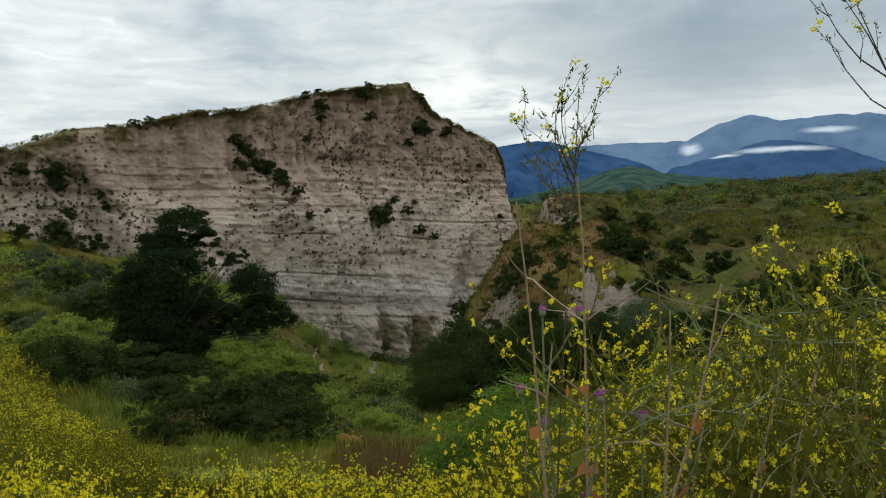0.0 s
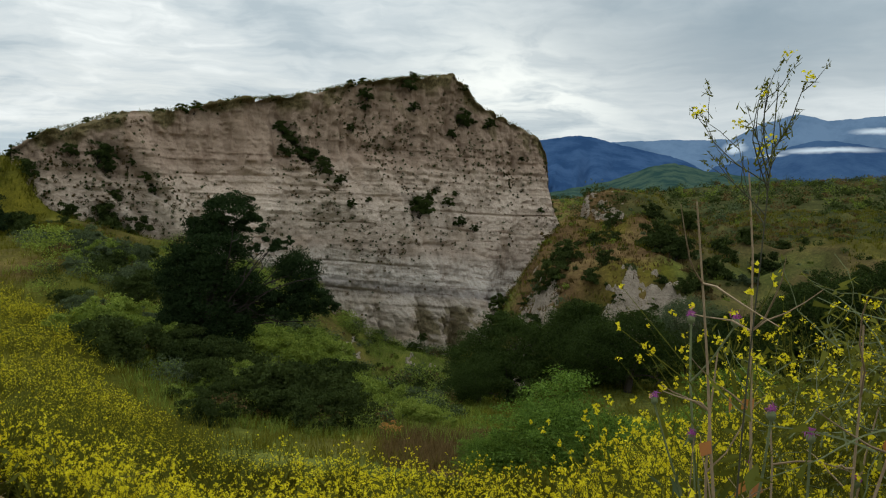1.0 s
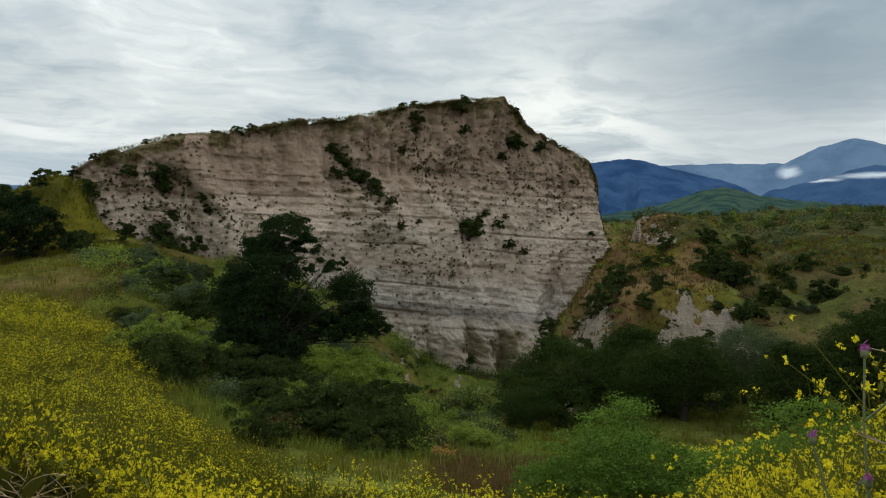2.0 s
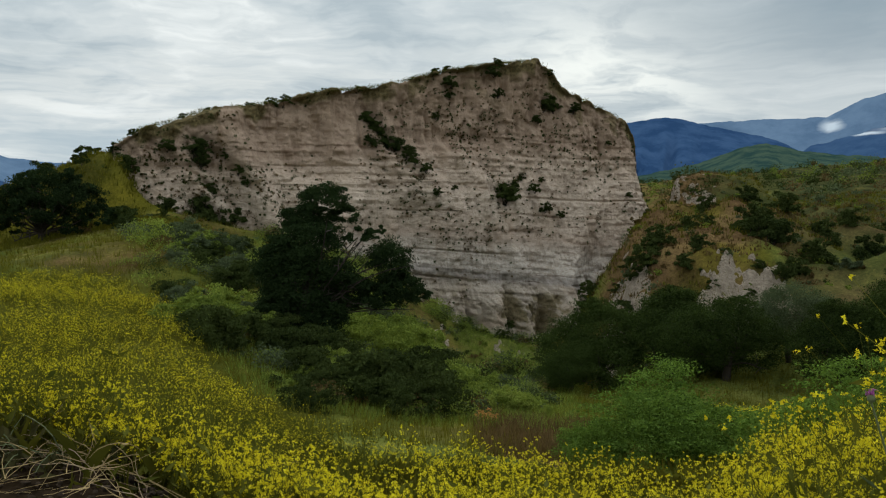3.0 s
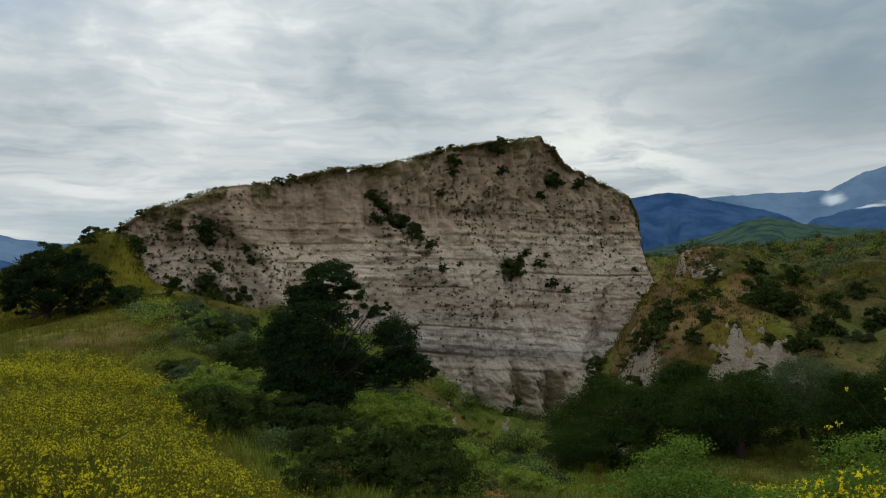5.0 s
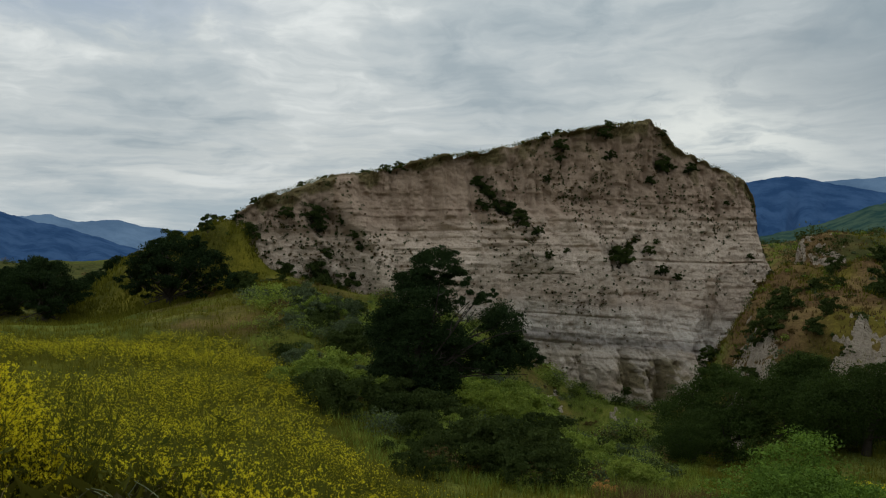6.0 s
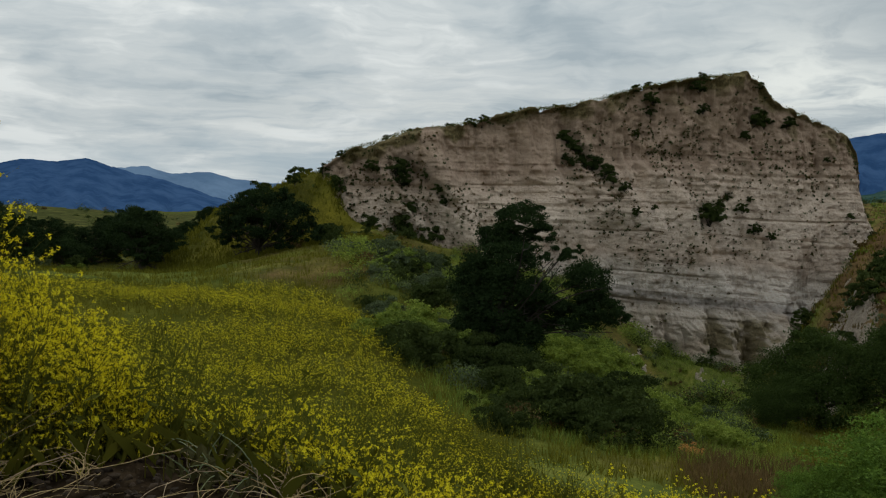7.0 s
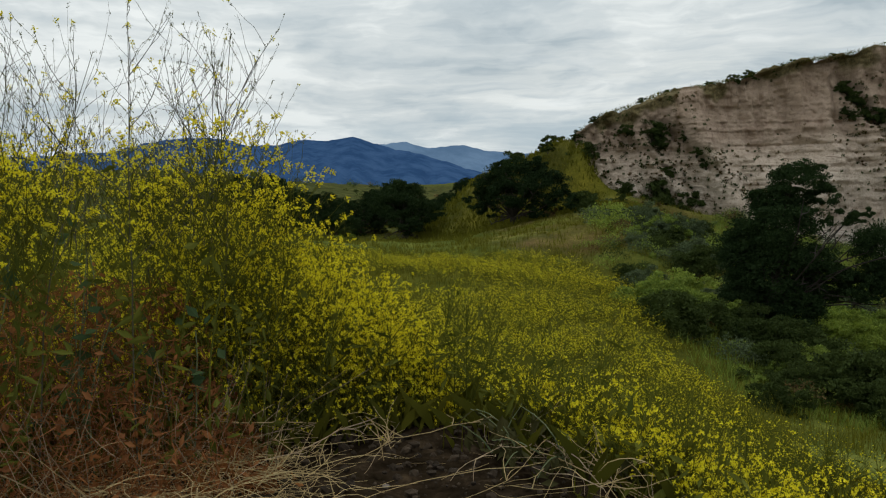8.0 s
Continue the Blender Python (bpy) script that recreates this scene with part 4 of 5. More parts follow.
def build_tufts():
    """The many small tufts rooted in the cliff, thickest along its gullies."""
    rng = np.random.default_rng(12)
    soup = Soup()
    lines = ((-2.5, 9, 1.1), (0.5, 8.5, 1.0), (3.4, 9, 1.0), (22, 12, 0.62), (24, 5, 0.8), (33, 12, 0.7), (42, 5.6, -1.1), (46, 15, 0.5), (50, 12, 0.9), (36, 17, 0.5), (30, 15, 0.6))
    for n in range(2800):
        if n % 7 < 2:
            w0, z0, slope = lines[rng.integers(len(lines))]
            fall = rng.uniform(0, 7)
            w, z = w0 + fall * slope + rng.normal() * 1.5, z0 - fall + rng.normal() * 0.8
        else:
            w = rng.uniform(-4, 63)
            z = np.interp(w, RIM_W, RIM_Z) - (np.interp(w, RIM_W, RIM_Z) - np.interp(w, FOOT_W, FOOT_Z)) * rng.uniform(0.02, 1) ** (1.25 if n % 3 else 0.8)
            if fbm(w * 0.16, z * 0.2, 91, 3) < -0.18:
                continue
        if (6 < w < 21 and 6 < z < 13.5 and n % 9) or z > np.interp(w, RIM_W, RIM_Z) - 0.3 or (-8 < z < -3 and n % 4):
            continue
        x, y, z = face_point(w, z)
        size = 0.09 + 0.22 * rng.random() ** 2.2 + (0.2 if rng.random() < 0.06 else 0)
        way = unit(rng.normal(size=(30, 3)))
        p = np.array([x + 0.10, y - 0.14, z]) + way * size * rng.uniform(0.45, 1.0, (30, 1)) * np.array([1.0, 1.0, 0.85])
        add_leaves(soup, p, 0.12, 0.10, rng, int(rng.random() < 0.4), three=True)
    for n in range(700):
        w = rng.uniform(-5, 60)
        x, y = FACE_A + FACE_E * w + FACE_N * rng.uniform(0.0, 1.6)
        p = np.array([x, y, np.interp(w, RIM_W, RIM_Z) + 0.05]) + rng.normal(size=(12, 3)) * np.array([0.25, 0.25, 0.10])
        add_leaves(soup, p, 0.30, 0.05, rng, 2 if n % 3 else 0, np.array([0, 0, 1.2]), three=True)
    tagged(soup.link("cliff_tufts", [DARK_LEAF, BROWN_LEAF, GRASS]), "small dark tufts of scrub rooted in the cliff", "tufts", kind="stuff")


build_tufts()


def build_far_scrub():
    """Scrub on the farther hills, too far off to count."""
    rng = np.random.default_rng(77)
    soup = Soup()
    for az0, az1, r0, r1, count, s0, s1 in ((-34, -4, 98, 250, 620, 0.5, 1.9), (30, 66, 100, 420, 220, 0.5, 1.9), (-34, -6, 240, 600, 160, 0.8, 2.2), (-32, -2, 54, 120, 800, 0.15, 0.6), (0, 28, 40, 85, 260, 0.12, 0.4)):
        way, dist = np.radians(rng.uniform(az0, az1, count)), np.sqrt(rng.uniform(r0 ** 2, r1 ** 2, count))
        xs, ys = -0.6 - dist * np.sin(way), 0.2 + dist * np.cos(way)
        for x, y, z in zip(xs, ys, ground(xs, ys)):
            size = rng.uniform(s0, s1)
            p = np.array([x, y, z + size * 0.35]) + rng.normal(size=(110 if size > 0.6 else 45, 3)) * size * np.array([0.45, 0.45, 0.3])
            add_leaves(soup, p, 0.35 if size > 0.6 else 0.2, 0.25 if size > 0.6 else 0.14, rng, int(rng.choice(4, p=[0.5, 0.15, 0.2, 0.15])), three=True)
    bank = Soup()
    limit = lambda az: np.interp(az, [10, 16, 20.5, 24, 26.5, 30], [12, 13, 21, 30, 39, 47])
    az, r = rng.uniform(0.5, 29, 2600), np.sqrt(rng.uniform(27 ** 2, 92 ** 2, 2600))
    x, y = -0.6 - r * np.sin(np.radians(az)), 0.2 + r * np.cos(np.radians(az))
    keep = (r > limit(az) + 3) & ((az < 20) | (r < 64)) & (fbm(x * 0.15, y * 0.15, 52, 3) > -0.35) & (np.hypot(az - 1.5, (r - 24.5) * 0.7) > 5)
    x, y, r = x[keep][:950], y[keep][:950], r[keep][:950]
    for x0, y0, z0, r0 in zip(x, y, ground(x, y), r):
        size = rng.uniform(0.4, 1.0) * (1.5 if r0 > 55 else 1.0)
        p = np.array([x0, y0, z0 + size * 0.42]) + unit(rng.normal(size=(240, 3)) + np.array([0, 0, 0.5])) * rng.uniform(0.4, 1.05, (240, 1)) * size * np.array([0.95, 0.95, 0.6])
        add_leaves(bank, p, 0.09 if r0 < 55 else 0.15, 0.06 if r0 < 55 else 0.10, rng, int(rng.choice(4, p=[0.24, 0.20, 0.08, 0.48])), three=True)
    tagged(bank.link("bank_scrub", [DARK_LEAF, GREY_LEAF, BROWN_LEAF, LUSH_LEAF]), "low green and grey scrub over the ravine bank", "scrub", kind="stuff")
    tagged(soup.link("hillside_scrub", [DARK_LEAF, GREY_LEAF, BROWN_LEAF, BUSH_LEAF]), "dark scrub dotted over the farther hills", "scrub", kind="stuff")


build_far_scrub()


PALE = plain("pale_rock", (0.10, 0.072, 0.047), (0.44, 0.365, 0.285), 1.6, 0.95, 1.0, 0.25)


def bare_patch(label, az0, az1, r0, r1, shape, seed, rise=0.45):
    """Bare pale rock showing through a slope: a ragged sheet that stands out of the ground where the shape says, gullied, and dips under it elsewhere."""
    A, R = np.meshgrid(np.linspace(az0, az1, 150), np.linspace(r0, r1, 110), indexing="ij")
    x, y = -0.6 - R * np.sin(np.radians(A)), 0.2 + R * np.cos(np.radians(A))
    z = ground(x, y)
    bare = smooth(-0.1, 0.4, shape(A, R, z) + 1.2 * fbm(x * 0.8, y * 0.5 + z * 0.9, seed, 5))
    z = z + rise * bare - 0.2 - 0.5 * bare * np.abs(fbm(x * 0.8, z * 0.3 + y * 0.1, seed + 5, 4)) + 0.12 * bare * fbm(x * 3, z * 3, seed + 9, 3)
    i, j = np.meshgrid(np.arange(149), np.arange(109), indexing="ij")
    faces = np.stack([i * 110 + j, (i + 1) * 110 + j, (i + 1) * 110 + j + 1, i * 110 + j + 1], -1).reshape(-1, 4)
    ob = mesh_object("rock_outcrop", np.stack([x, y, z], -1).reshape(-1, 3), faces, PALE)
    tagged(ob, label, "rock", kind="structure")


def under_edge(az, tops):
    """1 well below a ragged top edge given by bearing and height, -1 above it."""
    return lambda A, R, z: np.clip((np.interp(A, az, tops) - z) * 1.3 + 0.25, -1, 1)


bare_patch("pale grey eroded rock outcrop in the brown hillside", -15.4, -8.2, 55.5, 62.5, under_edge([-15.2, -13.9, -12.9, -11.8, -10.5, -9.3, -8.5], [-5.4, -3.4, -2.1, -3.1, -1.9, -3.6, -5.6]), 13, 0.65)
bare_patch("small pale outcrop at the foot of the brown slope", -6.4, -2.6, 58, 71, under_edge([-6.3, -5.4, -4.6, -3.6, -2.8], [-5.0, -2.8, -3.2, -4.2, -6.5]), 27)
bare_patch("pale gullied scarp below the level grassland", -9.8, -6.1, 104, 117.5, lambda A, R, z: np.clip(np.minimum(np.interp(A, [-9.6, -8.8, -7.6, -6.2], [3.4, 4.6, 5.6, 5.9]) - z, z - 1.6), -1, 0.6), 33)
bare_patch("pale bare earth on the far bank of the ravine", 7.6, 11.6, 73, 86, lambda A, R, z: 0.6 - np.abs(R - np.interp(A, [8.2, 9.6, 10.8], [81, 78.8, 78.5])) / 2.2 - np.maximum(np.abs(A - 9.6) - 1.4, 0) * 2, 37, 0.4)
bare_patch("pale bare earth at the mouth of the gully", 0.0, 5.2, 74, 88, lambda A, R, z: 0.5 - np.abs(R - np.interp(A, [0.5, 2, 3.2, 4.4], [78, 80, 80.5, 84.5])) / 1.8 - np.maximum(np.abs(A - 2.4) - 1.9, 0) * 2, 39, 0.35)


# ---- mustard, grass ----
def mustard(name, label, x, y, tall, heads, leaves, head_size, rng, mats, stem=0.006, coarse=False, petals=False, low=0.35):
    """A stand of mustard: a thin stem with side shoots for each plant, narrow leaves and yellow heads."""
    soup = Soup()
    n = len(x)
    z = ground(x, y)
    h = tall * (0.55 + 0.5 * rng.random(n) + 0.45 * rng.random(n) ** 4)
    root = np.stack([x, y, z - 0.03], 1)
    lean = rng.normal(size=(n, 3)) * np.array([0.16, 0.16, 0])
    tip = root + np.stack([lean[:, 0] * h, lean[:, 1] * h, h], 1)
    t = rng.uniform(low, 1.0, (n, heads)) ** 0.6
    t[:, 0] = 1.0
    at = root[:, None] + (tip - root)[:, None] * t[..., None]
    side = unit(rng.normal(size=(n, heads, 3)) * np.array([1, 1, 0.2]) + np.array([0, 0, 0.7]))
    reach = (h[:, None] * rng.uniform(0.10, 0.30, (n, heads)))[..., None]
    reach[:, 0] = 0.02
    end = at + side * reach
    # stems and shoots as thin blades
    def blades(a, b, w0):
        d = unit(b - a)
        q = unit(np.cross(d, rng.normal(size=d.shape)))
        v = np.stack([a - q * w0, a + q * w0, b + q * w0 * 0.5, b - q * w0 * 0.5], 1)
        soup.add(v, np.arange(4 * len(a)).reshape(-1, 4), 0)
    blades(root, tip, stem)
    start = (at - (tip - root)[:, None] * 0.12).reshape(-1, 3)
    blades(start, end.reshape(-1, 3), stem * 0.6)
    if leaves:
        c = (root[:, None] + (tip - root)[:, None] * rng.uniform(0.05, 0.85, (n, leaves, 1)) + rng.normal(size=(n, leaves, 3)) * 0.06).reshape(-1, 3)
        add_leaves(soup, c, 0.13, 0.03, rng, 0, np.array([0, 0, 0.4]))
    # heads: small uneven octahedra of petals
    c = end.reshape(-1, 3)
    m = len(c)
    s = (head_size * rng.uniform(0.5, 1.35, (m, 1)))
    if petals:
        p = (c[:, None] + rng.normal(size=(m, 8, 3)) * s[:, None] * 0.6).reshape(-1, 3)
        add_leaves(soup, p, head_size * 1.25, head_size * 1.1, rng, 1, three=True)
        return tagged(soup.link(name, mats), label, "wildflowers", kind="stuff")
    if coarse:
        add_leaves(soup, c, head_size * 2.2, head_size * 2.0, rng, 1)
        return tagged(soup.link(name, mats), label, "wildflowers", kind="stuff")
    o = np.array([[1, 0, 0], [0, 1, 0], [-1, 0, 0], [0, -1, 0], [0, 0, 1.1], [0, 0, -0.9]])
    v = c[:, None] + s[:, None] * (o[None] * rng.uniform(0.55, 1.25, (m, 6, 1)) + rng.normal(size=(m, 6, 3)) * 0.25)
    f = np.array([[0, 1, 4], [1, 2, 4], [2, 3, 4], [3, 0, 4], [1, 0, 5], [2, 1, 5], [3, 2, 5], [0, 3, 5]])
    soup.add(v, (np.arange(m)[:, None, None] * 6 + f[None]).reshape(-1, 3), 1)
    return tagged(soup.link(name, mats), label, "wildflowers", kind="stuff")


def sow(count, az0, az1, r0, r1, rng, test):
    """Random places in a sector of the land that pass the test."""
    az, r = rng.uniform(az0, az1, count), np.sqrt(rng.uniform(r0 ** 2, r1 ** 2, count))
    x, y = -0.6 - r * np.sin(np.radians(az)), 0.2 + r * np.cos(np.radians(az))
    keep = test(az, r, x, y)
    return x[keep], y[keep]


def build_fields():
    rng = np.random.default_rng(42)
    mats = [MUSTARD_GREEN, MUSTARD_YELLOW]
    edge = lambda az: np.interp(az, [-40, -17, -10, 5, 10, 16, 20.5, 24, 26.5, 30, 40, 60, 75], [13, 11, 8.5, 8.5, 10.5, 13, 21, 30, 39, 47, 50, 44, 40])
    trail = lambda az: np.interp(az, [-40, -10, 0, 18, 30, 40, 50, 75], [1.9, 2.2, 3.2, 3.4, 3.6, 4.0, 4.5, 5])
    def clear(x, y):
        """Clear of the bare end of the trail and the fallen stalks beside it."""
        az, r = np.degrees(np.arctan2(-(x + 1.44), y - 1.02)), np.hypot(x + 1.44, y - 1.02)
        return (r > np.interp(az, [-60, -10, 8, 16, 24, 31, 38, 50, 60, 75], [2.0, 2.2, 2.9, 3.4, 3.95, 4.6, 5.1, 4.9, 4.8, 4.8])) & (np.abs(az) < 90)
    clump = lambda x, y, f, seed: fbm(x * f, y * f, seed, 3)
    x, y = sow(9000, -42, 72, 2, 13, rng, lambda az, r, x, y: (r > trail(az)) & clear(x, y) & (r < edge(az) + 0.5) & (clump(x, y, 0.8, 2) > -0.55) & (rng.random(len(x)) > 0.9 * smooth(4.2, 6.5, r) * smooth(4, 14, az) * smooth(42, 37, az)))
    az, r = bearing(x, y)
    close = np.hypot(x + 0.1, y) < 4.4
    tall = 0.60 - 0.14 * smooth(-14, -8, az) * smooth(12, 6, az) - 0.16 * smooth(8, 16, az) * smooth(38, 32, az) + 0.35 * smooth(-10, -24, az) + 0.12 * smooth(7, 11, r) + 0.15 * smooth(34, 44, az)
    mustard("mustard_field", "dense yellow flowering mustard beside the trail", x[~close], y[~close], tall[~close], 11, 9, 0.011, rng, mats, 0.004, petals=True)
    mustard("mustard_edge", "yellow flowering mustard at the very edge of the trail", x[close], y[close], tall[close], 12, 14, 0.0105, rng, mats, 0.0028, petals=True)
    x, y = sow(2600, -6, 36, 3.4, 7.4, rng, lambda az, r, x, y: clear(x, y) & (r > trail(az)) & (r < np.interp(az, [-6, 10, 22, 36], [4.9, 5.0, 6.0, 7.4])))
    mustard("mustard_band", "bright band of flowering mustard along the brink of the trail", x, y, np.interp(bearing(x, y)[0], [-6, 8, 20, 36], [0.40, 0.40, 0.46, 0.48]), 10, 7, 0.0105, rng, mats, 0.0035, petals=True)
    x, y = sow(3300, 39.5, 54, 5.6, 8.6, rng, lambda az, r, x, y: clear(x, y) & (clump(x, y, 0.7, 12) > -0.5))
    mustard("mustard_clump", "bright tall clump of flowering mustard at the trail's end", x, y, np.interp(bearing(x, y)[0], [39.5, 42, 47, 54], [0.32, 0.50, 0.86, 1.12]), 19, 4, 0.0115, rng, mats, 0.004, petals=True, low=0.02)
    x, y = sow(34000, 13, 72, 5, 51, rng, lambda az, r, x, y: (r < edge(az) * (1 - 0.3 * rng.random(len(x)) ** 2)) & (r > trail(az)) & clear(x, y) & (1.5 * clump(x, y, 0.16, 6) + 0.7 * clump(x, y, 0.7, 26) > rng.uniform(-1.0, 0.6, len(x))))
    far = bearing(x, y)[1] > 19
    tall = 0.62 + 0.12 * clump(x, y, 0.3, 16)
    mustard("mustard_slope", "thin yellow mustard over the green slope", x[~far], y[~far], tall[~far], 24, 9, 0.0062, rng, mats, 0.004, True)
    mustard("mustard_upper_slope", "yellow mustard on the upper slope by the oaks", x[far], y[far], tall[far], 14, 5, 0.0155, rng, mats, 0.007, True)
    x, y = sow(1500, -15.5, -9.5, 30, 37, rng, lambda az, r, x, y: clump(x, y, 0.4, 8) > -0.4)
    mustard("mustard_patch", "bright yellow mustard patch on the ravine floor", x, y, 0.5, 7, 2, 0.026, rng, mats, 0.008, True)
    # grass
    soup = Soup()

    def grass(count, az0, az1, r0, r1, long, wide, test, per=6):
        nonlocal soup
        x, y = sow(count, az0, az1, r0, r1, rng, test)
        root = np.stack([x, y, ground(x, y)], 1)
        root = np.repeat(root, per, 0) + rng.normal(size=(len(x) * per, 3)) * np.array([0.12, 0.12, 0]) * (1 + long)
        n = len(root)
        h = long * rng.uniform(0.5, 1.3, (n, 1))
        bend = rng.normal(size=(n, 3)) * np.array([0.5, 0.5, 0])
        q = unit(np.cross(bend + 1e-3, np.array([0, 0, 1.0]))) * wide
        mid, top = root + np.array([0, 0, 0.6]) * h + bend * h * 0.25, root + np.array([0, 0, 0.95]) * h + bend * h * 0.8
        if wide > 0.01:
            soup.add(np.stack([root - q, root + q, top], 1), np.arange(3 * n).reshape(n, 3))
        else:
            soup.add(np.stack([root - q, root + q, mid + q * 0.7, top, mid - q * 0.7], 1), np.arange(5 * n).reshape(n, 5))

    grass(9000, -42, 70, 2.5, 14, 0.30, 0.004, lambda az, r, x, y: (r > trail(az) + 0.2) & clear(x, y))
    grass(7000, 14, 70, 12, 52, 0.40, 0.014, lambda az, r, x, y: r < edge(az) + 3)
    bare = lambda az, r: np.hypot(az - 1.5, (r - 24.5) * 0.7) < 3.4 + 1.2 * np.sin(az * 1.7 + r)
    grass(9000, 0, 28, 20, 75, 0.40, 0.0115, lambda az, r, x, y: (r > edge(az) - 1) & ~bare(az, r))
    grass(8000, -30, 0, 14, 60, 0.38, 0.0115, lambda az, r, x, y: (r > 13) & ~bare(az, r))
    grass(8000, 20, 64, 48, 110, 0.45, 0.02, lambda az, r, x, y: r > 48)
    hill = Soup()
    soup, base = hill, soup
    grass(9000, -32, 1, 54, 120, 0.34, 0.05, lambda az, r, x, y: clump(x, y, 0.08, 24) > -0.3, 5)
    soup = base
    tagged(hill.link("hill_grass", GRASS), "yellowing grass on the hillside", "grass", kind="stuff")
    flank = Soup()
    soup = flank
    for w0, w1, s0, s1, count in ((-22, -4, -14, 6, 2600), (-6, 60, 1.0, 7, 2600)):
        w, t = rng.uniform(w0, w1, count), rng.uniform(s0, s1, count)
        x, y = FACE_A[0] + FACE_E[0] * w + FACE_N[0] * t, FACE_A[1] + FACE_E[1] * w + FACE_N[1] * t
        root = np.repeat(np.stack([x, y, ground(x, y)], 1), 4, 0) + rng.normal(size=(4 * count, 3)) * np.array([0.3, 0.3, 0])
        tip = root + np.stack([rng.normal(size=len(root)) * 0.15, rng.normal(size=len(root)) * 0.15, rng.uniform(0.25, 0.6, len(root))], 1)
        q = np.array([0.05, 0.03, 0])
        flank.add(np.stack([root - q, root + q, tip], 1), np.arange(3 * len(root)).reshape(-1, 3))
    soup = base
    tagged(flank.link("flank_grass", GRASS), "bright grass on the shoulder of the cliff", "grass", kind="stuff")
    brown = Soup()
    soup = brown
    grass(900, -3, 6, 20, 30, 0.35, 0.012, lambda az, r, x, y: np.hypot(az - 1.5, (r - 24.5) * 0.7) < 5.0, 8)
    grass(9000, -24, 2, 54, 122, 0.30, 0.05, lambda az, r, x, y: (clump(x, y, 0.08, 34) > 0.0) | ((az > -10) & (az < -2)), 5)
    soup = base
    tagged(brown.link("dry_brush", BROWN_LEAF), "low brown dry grass and brush in the hollow and on the slopes", "brush", kind="stuff")
    lush = Soup()
    soup, base = lush, soup
    grass(20000, -1, 30, 26, 98, 0.40, 0.016, lambda az, r, x, y: (r > edge(az) + 1) & (clump(x, y, 0.12, 14) > -0.4) & ((r < 52) | (az < 21)))
    soup = base
    tagged(lush.link("ravine_grass", LUSH_LEAF), "fresh green grass on the banks of the ravine", "grass", kind="stuff")
    tagged(soup.link("grass", GRASS), "long green and yellowing grass on the slopes", "grass", kind="stuff")


build_fields()


# ---- plants beside the trail ----
def sprig(stem, green, flower, path, r0, rng, flowers, level, petal=1.0):
    """A shoot with buds along it, side shoots and a flower head at its tip."""
    add_tube(stem, path, np.linspace(r0, r0 * 0.35, len(path)), 5)
    tip, way = path[-1], unit(path[-1] - path[-2])
    if rng.random() < flowers:
        n = rng.integers(10, 19)
        add_leaves(flower, tip + rng.normal(size=(n, 3)) * 0.012 * petal + way * 0.006, 0.018 * petal, 0.014 * petal, rng)
    n = rng.integers(4, 9)
    add_leaves(green, tip - way * rng.uniform(0, 0.03, (n, 1)) + rng.normal(size=(n, 3)) * 0.004, 0.011, 0.006, rng, 0, way * 2, three=True)
    pods = rng.integers(3, 8)
    i = rng.integers(1, len(path), pods)
    add_leaves(green, path[i] + rng.normal(size=(pods, 3)) * 0.006, 0.024, 0.004, rng, 0, way * 1.5, three=True)
    if level > 0:
        for _ in range(rng.integers(2, 5)):
            i = rng.integers(1, len(path) - 1)
            d = unit(path[i + 1] - path[i]) * 0.6 + unit(rng.normal(size=3) * np.array([1, 1, 0.3])) * 0.8 + np.array([0, 0, 0.3])
            length = np.linalg.norm(path[-1] - path[0]) * rng.uniform(0.35, 0.65)
            sprig(stem, green, flower, bent(path[i], d, length, rng, 5, 0.14, 0.10), r0 * 0.6, rng, flowers, level - 1, petal)


def tall_mustard(x, y, height, seed, lean=(0, 0), shoots=7, bare=0.35, flowers=0.7, thick=0.007, leaves=14, label="tall branching mustard plant with small yellow flowers", group="tall mustard by the trail", stem_mat=None, sway=0.05, petal=0.85, reach=1.0):
    rng = np.random.default_rng(seed)
    z = float(near_ground(x, y))
    ob = empty("mustard_plant", pose(x, y, z), label, "wildflower", group)
    stem, green, flower = Soup(), Soup(), Soup()
    main = bent((0, 0, -0.05), (lean[0], lean[1], 1), height * 0.98, rng, 10, sway, 0.03)
    add_tube(stem, main, np.linspace(thick, thick * 0.3, len(main)), 6)
    sprig(stem, green, flower, main[-3:], thick * 0.4, rng, flowers, 0, petal)
    for n in range(shoots):
        t = bare + (0.93 - bare) * (n + rng.random()) / shoots
        i = min(int(t * 10), 9)
        p = main[i] + (main[i + 1] - main[i]) * (t * 10 - i)
        a = rng.uniform(0, 6.28)
        d = np.array([math.cos(a) * 0.75, math.sin(a) * 0.75, 0.75])
        sprig(stem, green, flower, bent(p, d, (height * (1.05 - t) * rng.uniform(0.45, 0.8) + 0.08) * reach, rng, 6, 0.12, 0.12), thick * 0.5, rng, flowers, 1, petal)
    c = main[rng.integers(1, 8, leaves)] + rng.normal(size=(leaves, 3)) * np.array([0.07, 0.07, 0.06])
    add_leaves(green, c, 0.11, 0.035, rng, 0, np.array([0, 0, 0.2]))
    stem.link("stem", stem_mat or MUSTARD_GREEN, ob, True)
    tagged(green.link("foliage", MUSTARD_GREEN, ob), kind="stuff")
    if flower.n:
        tagged(flower.link("blossom", MUSTARD_YELLOW, ob), kind="stuff")
    return ob


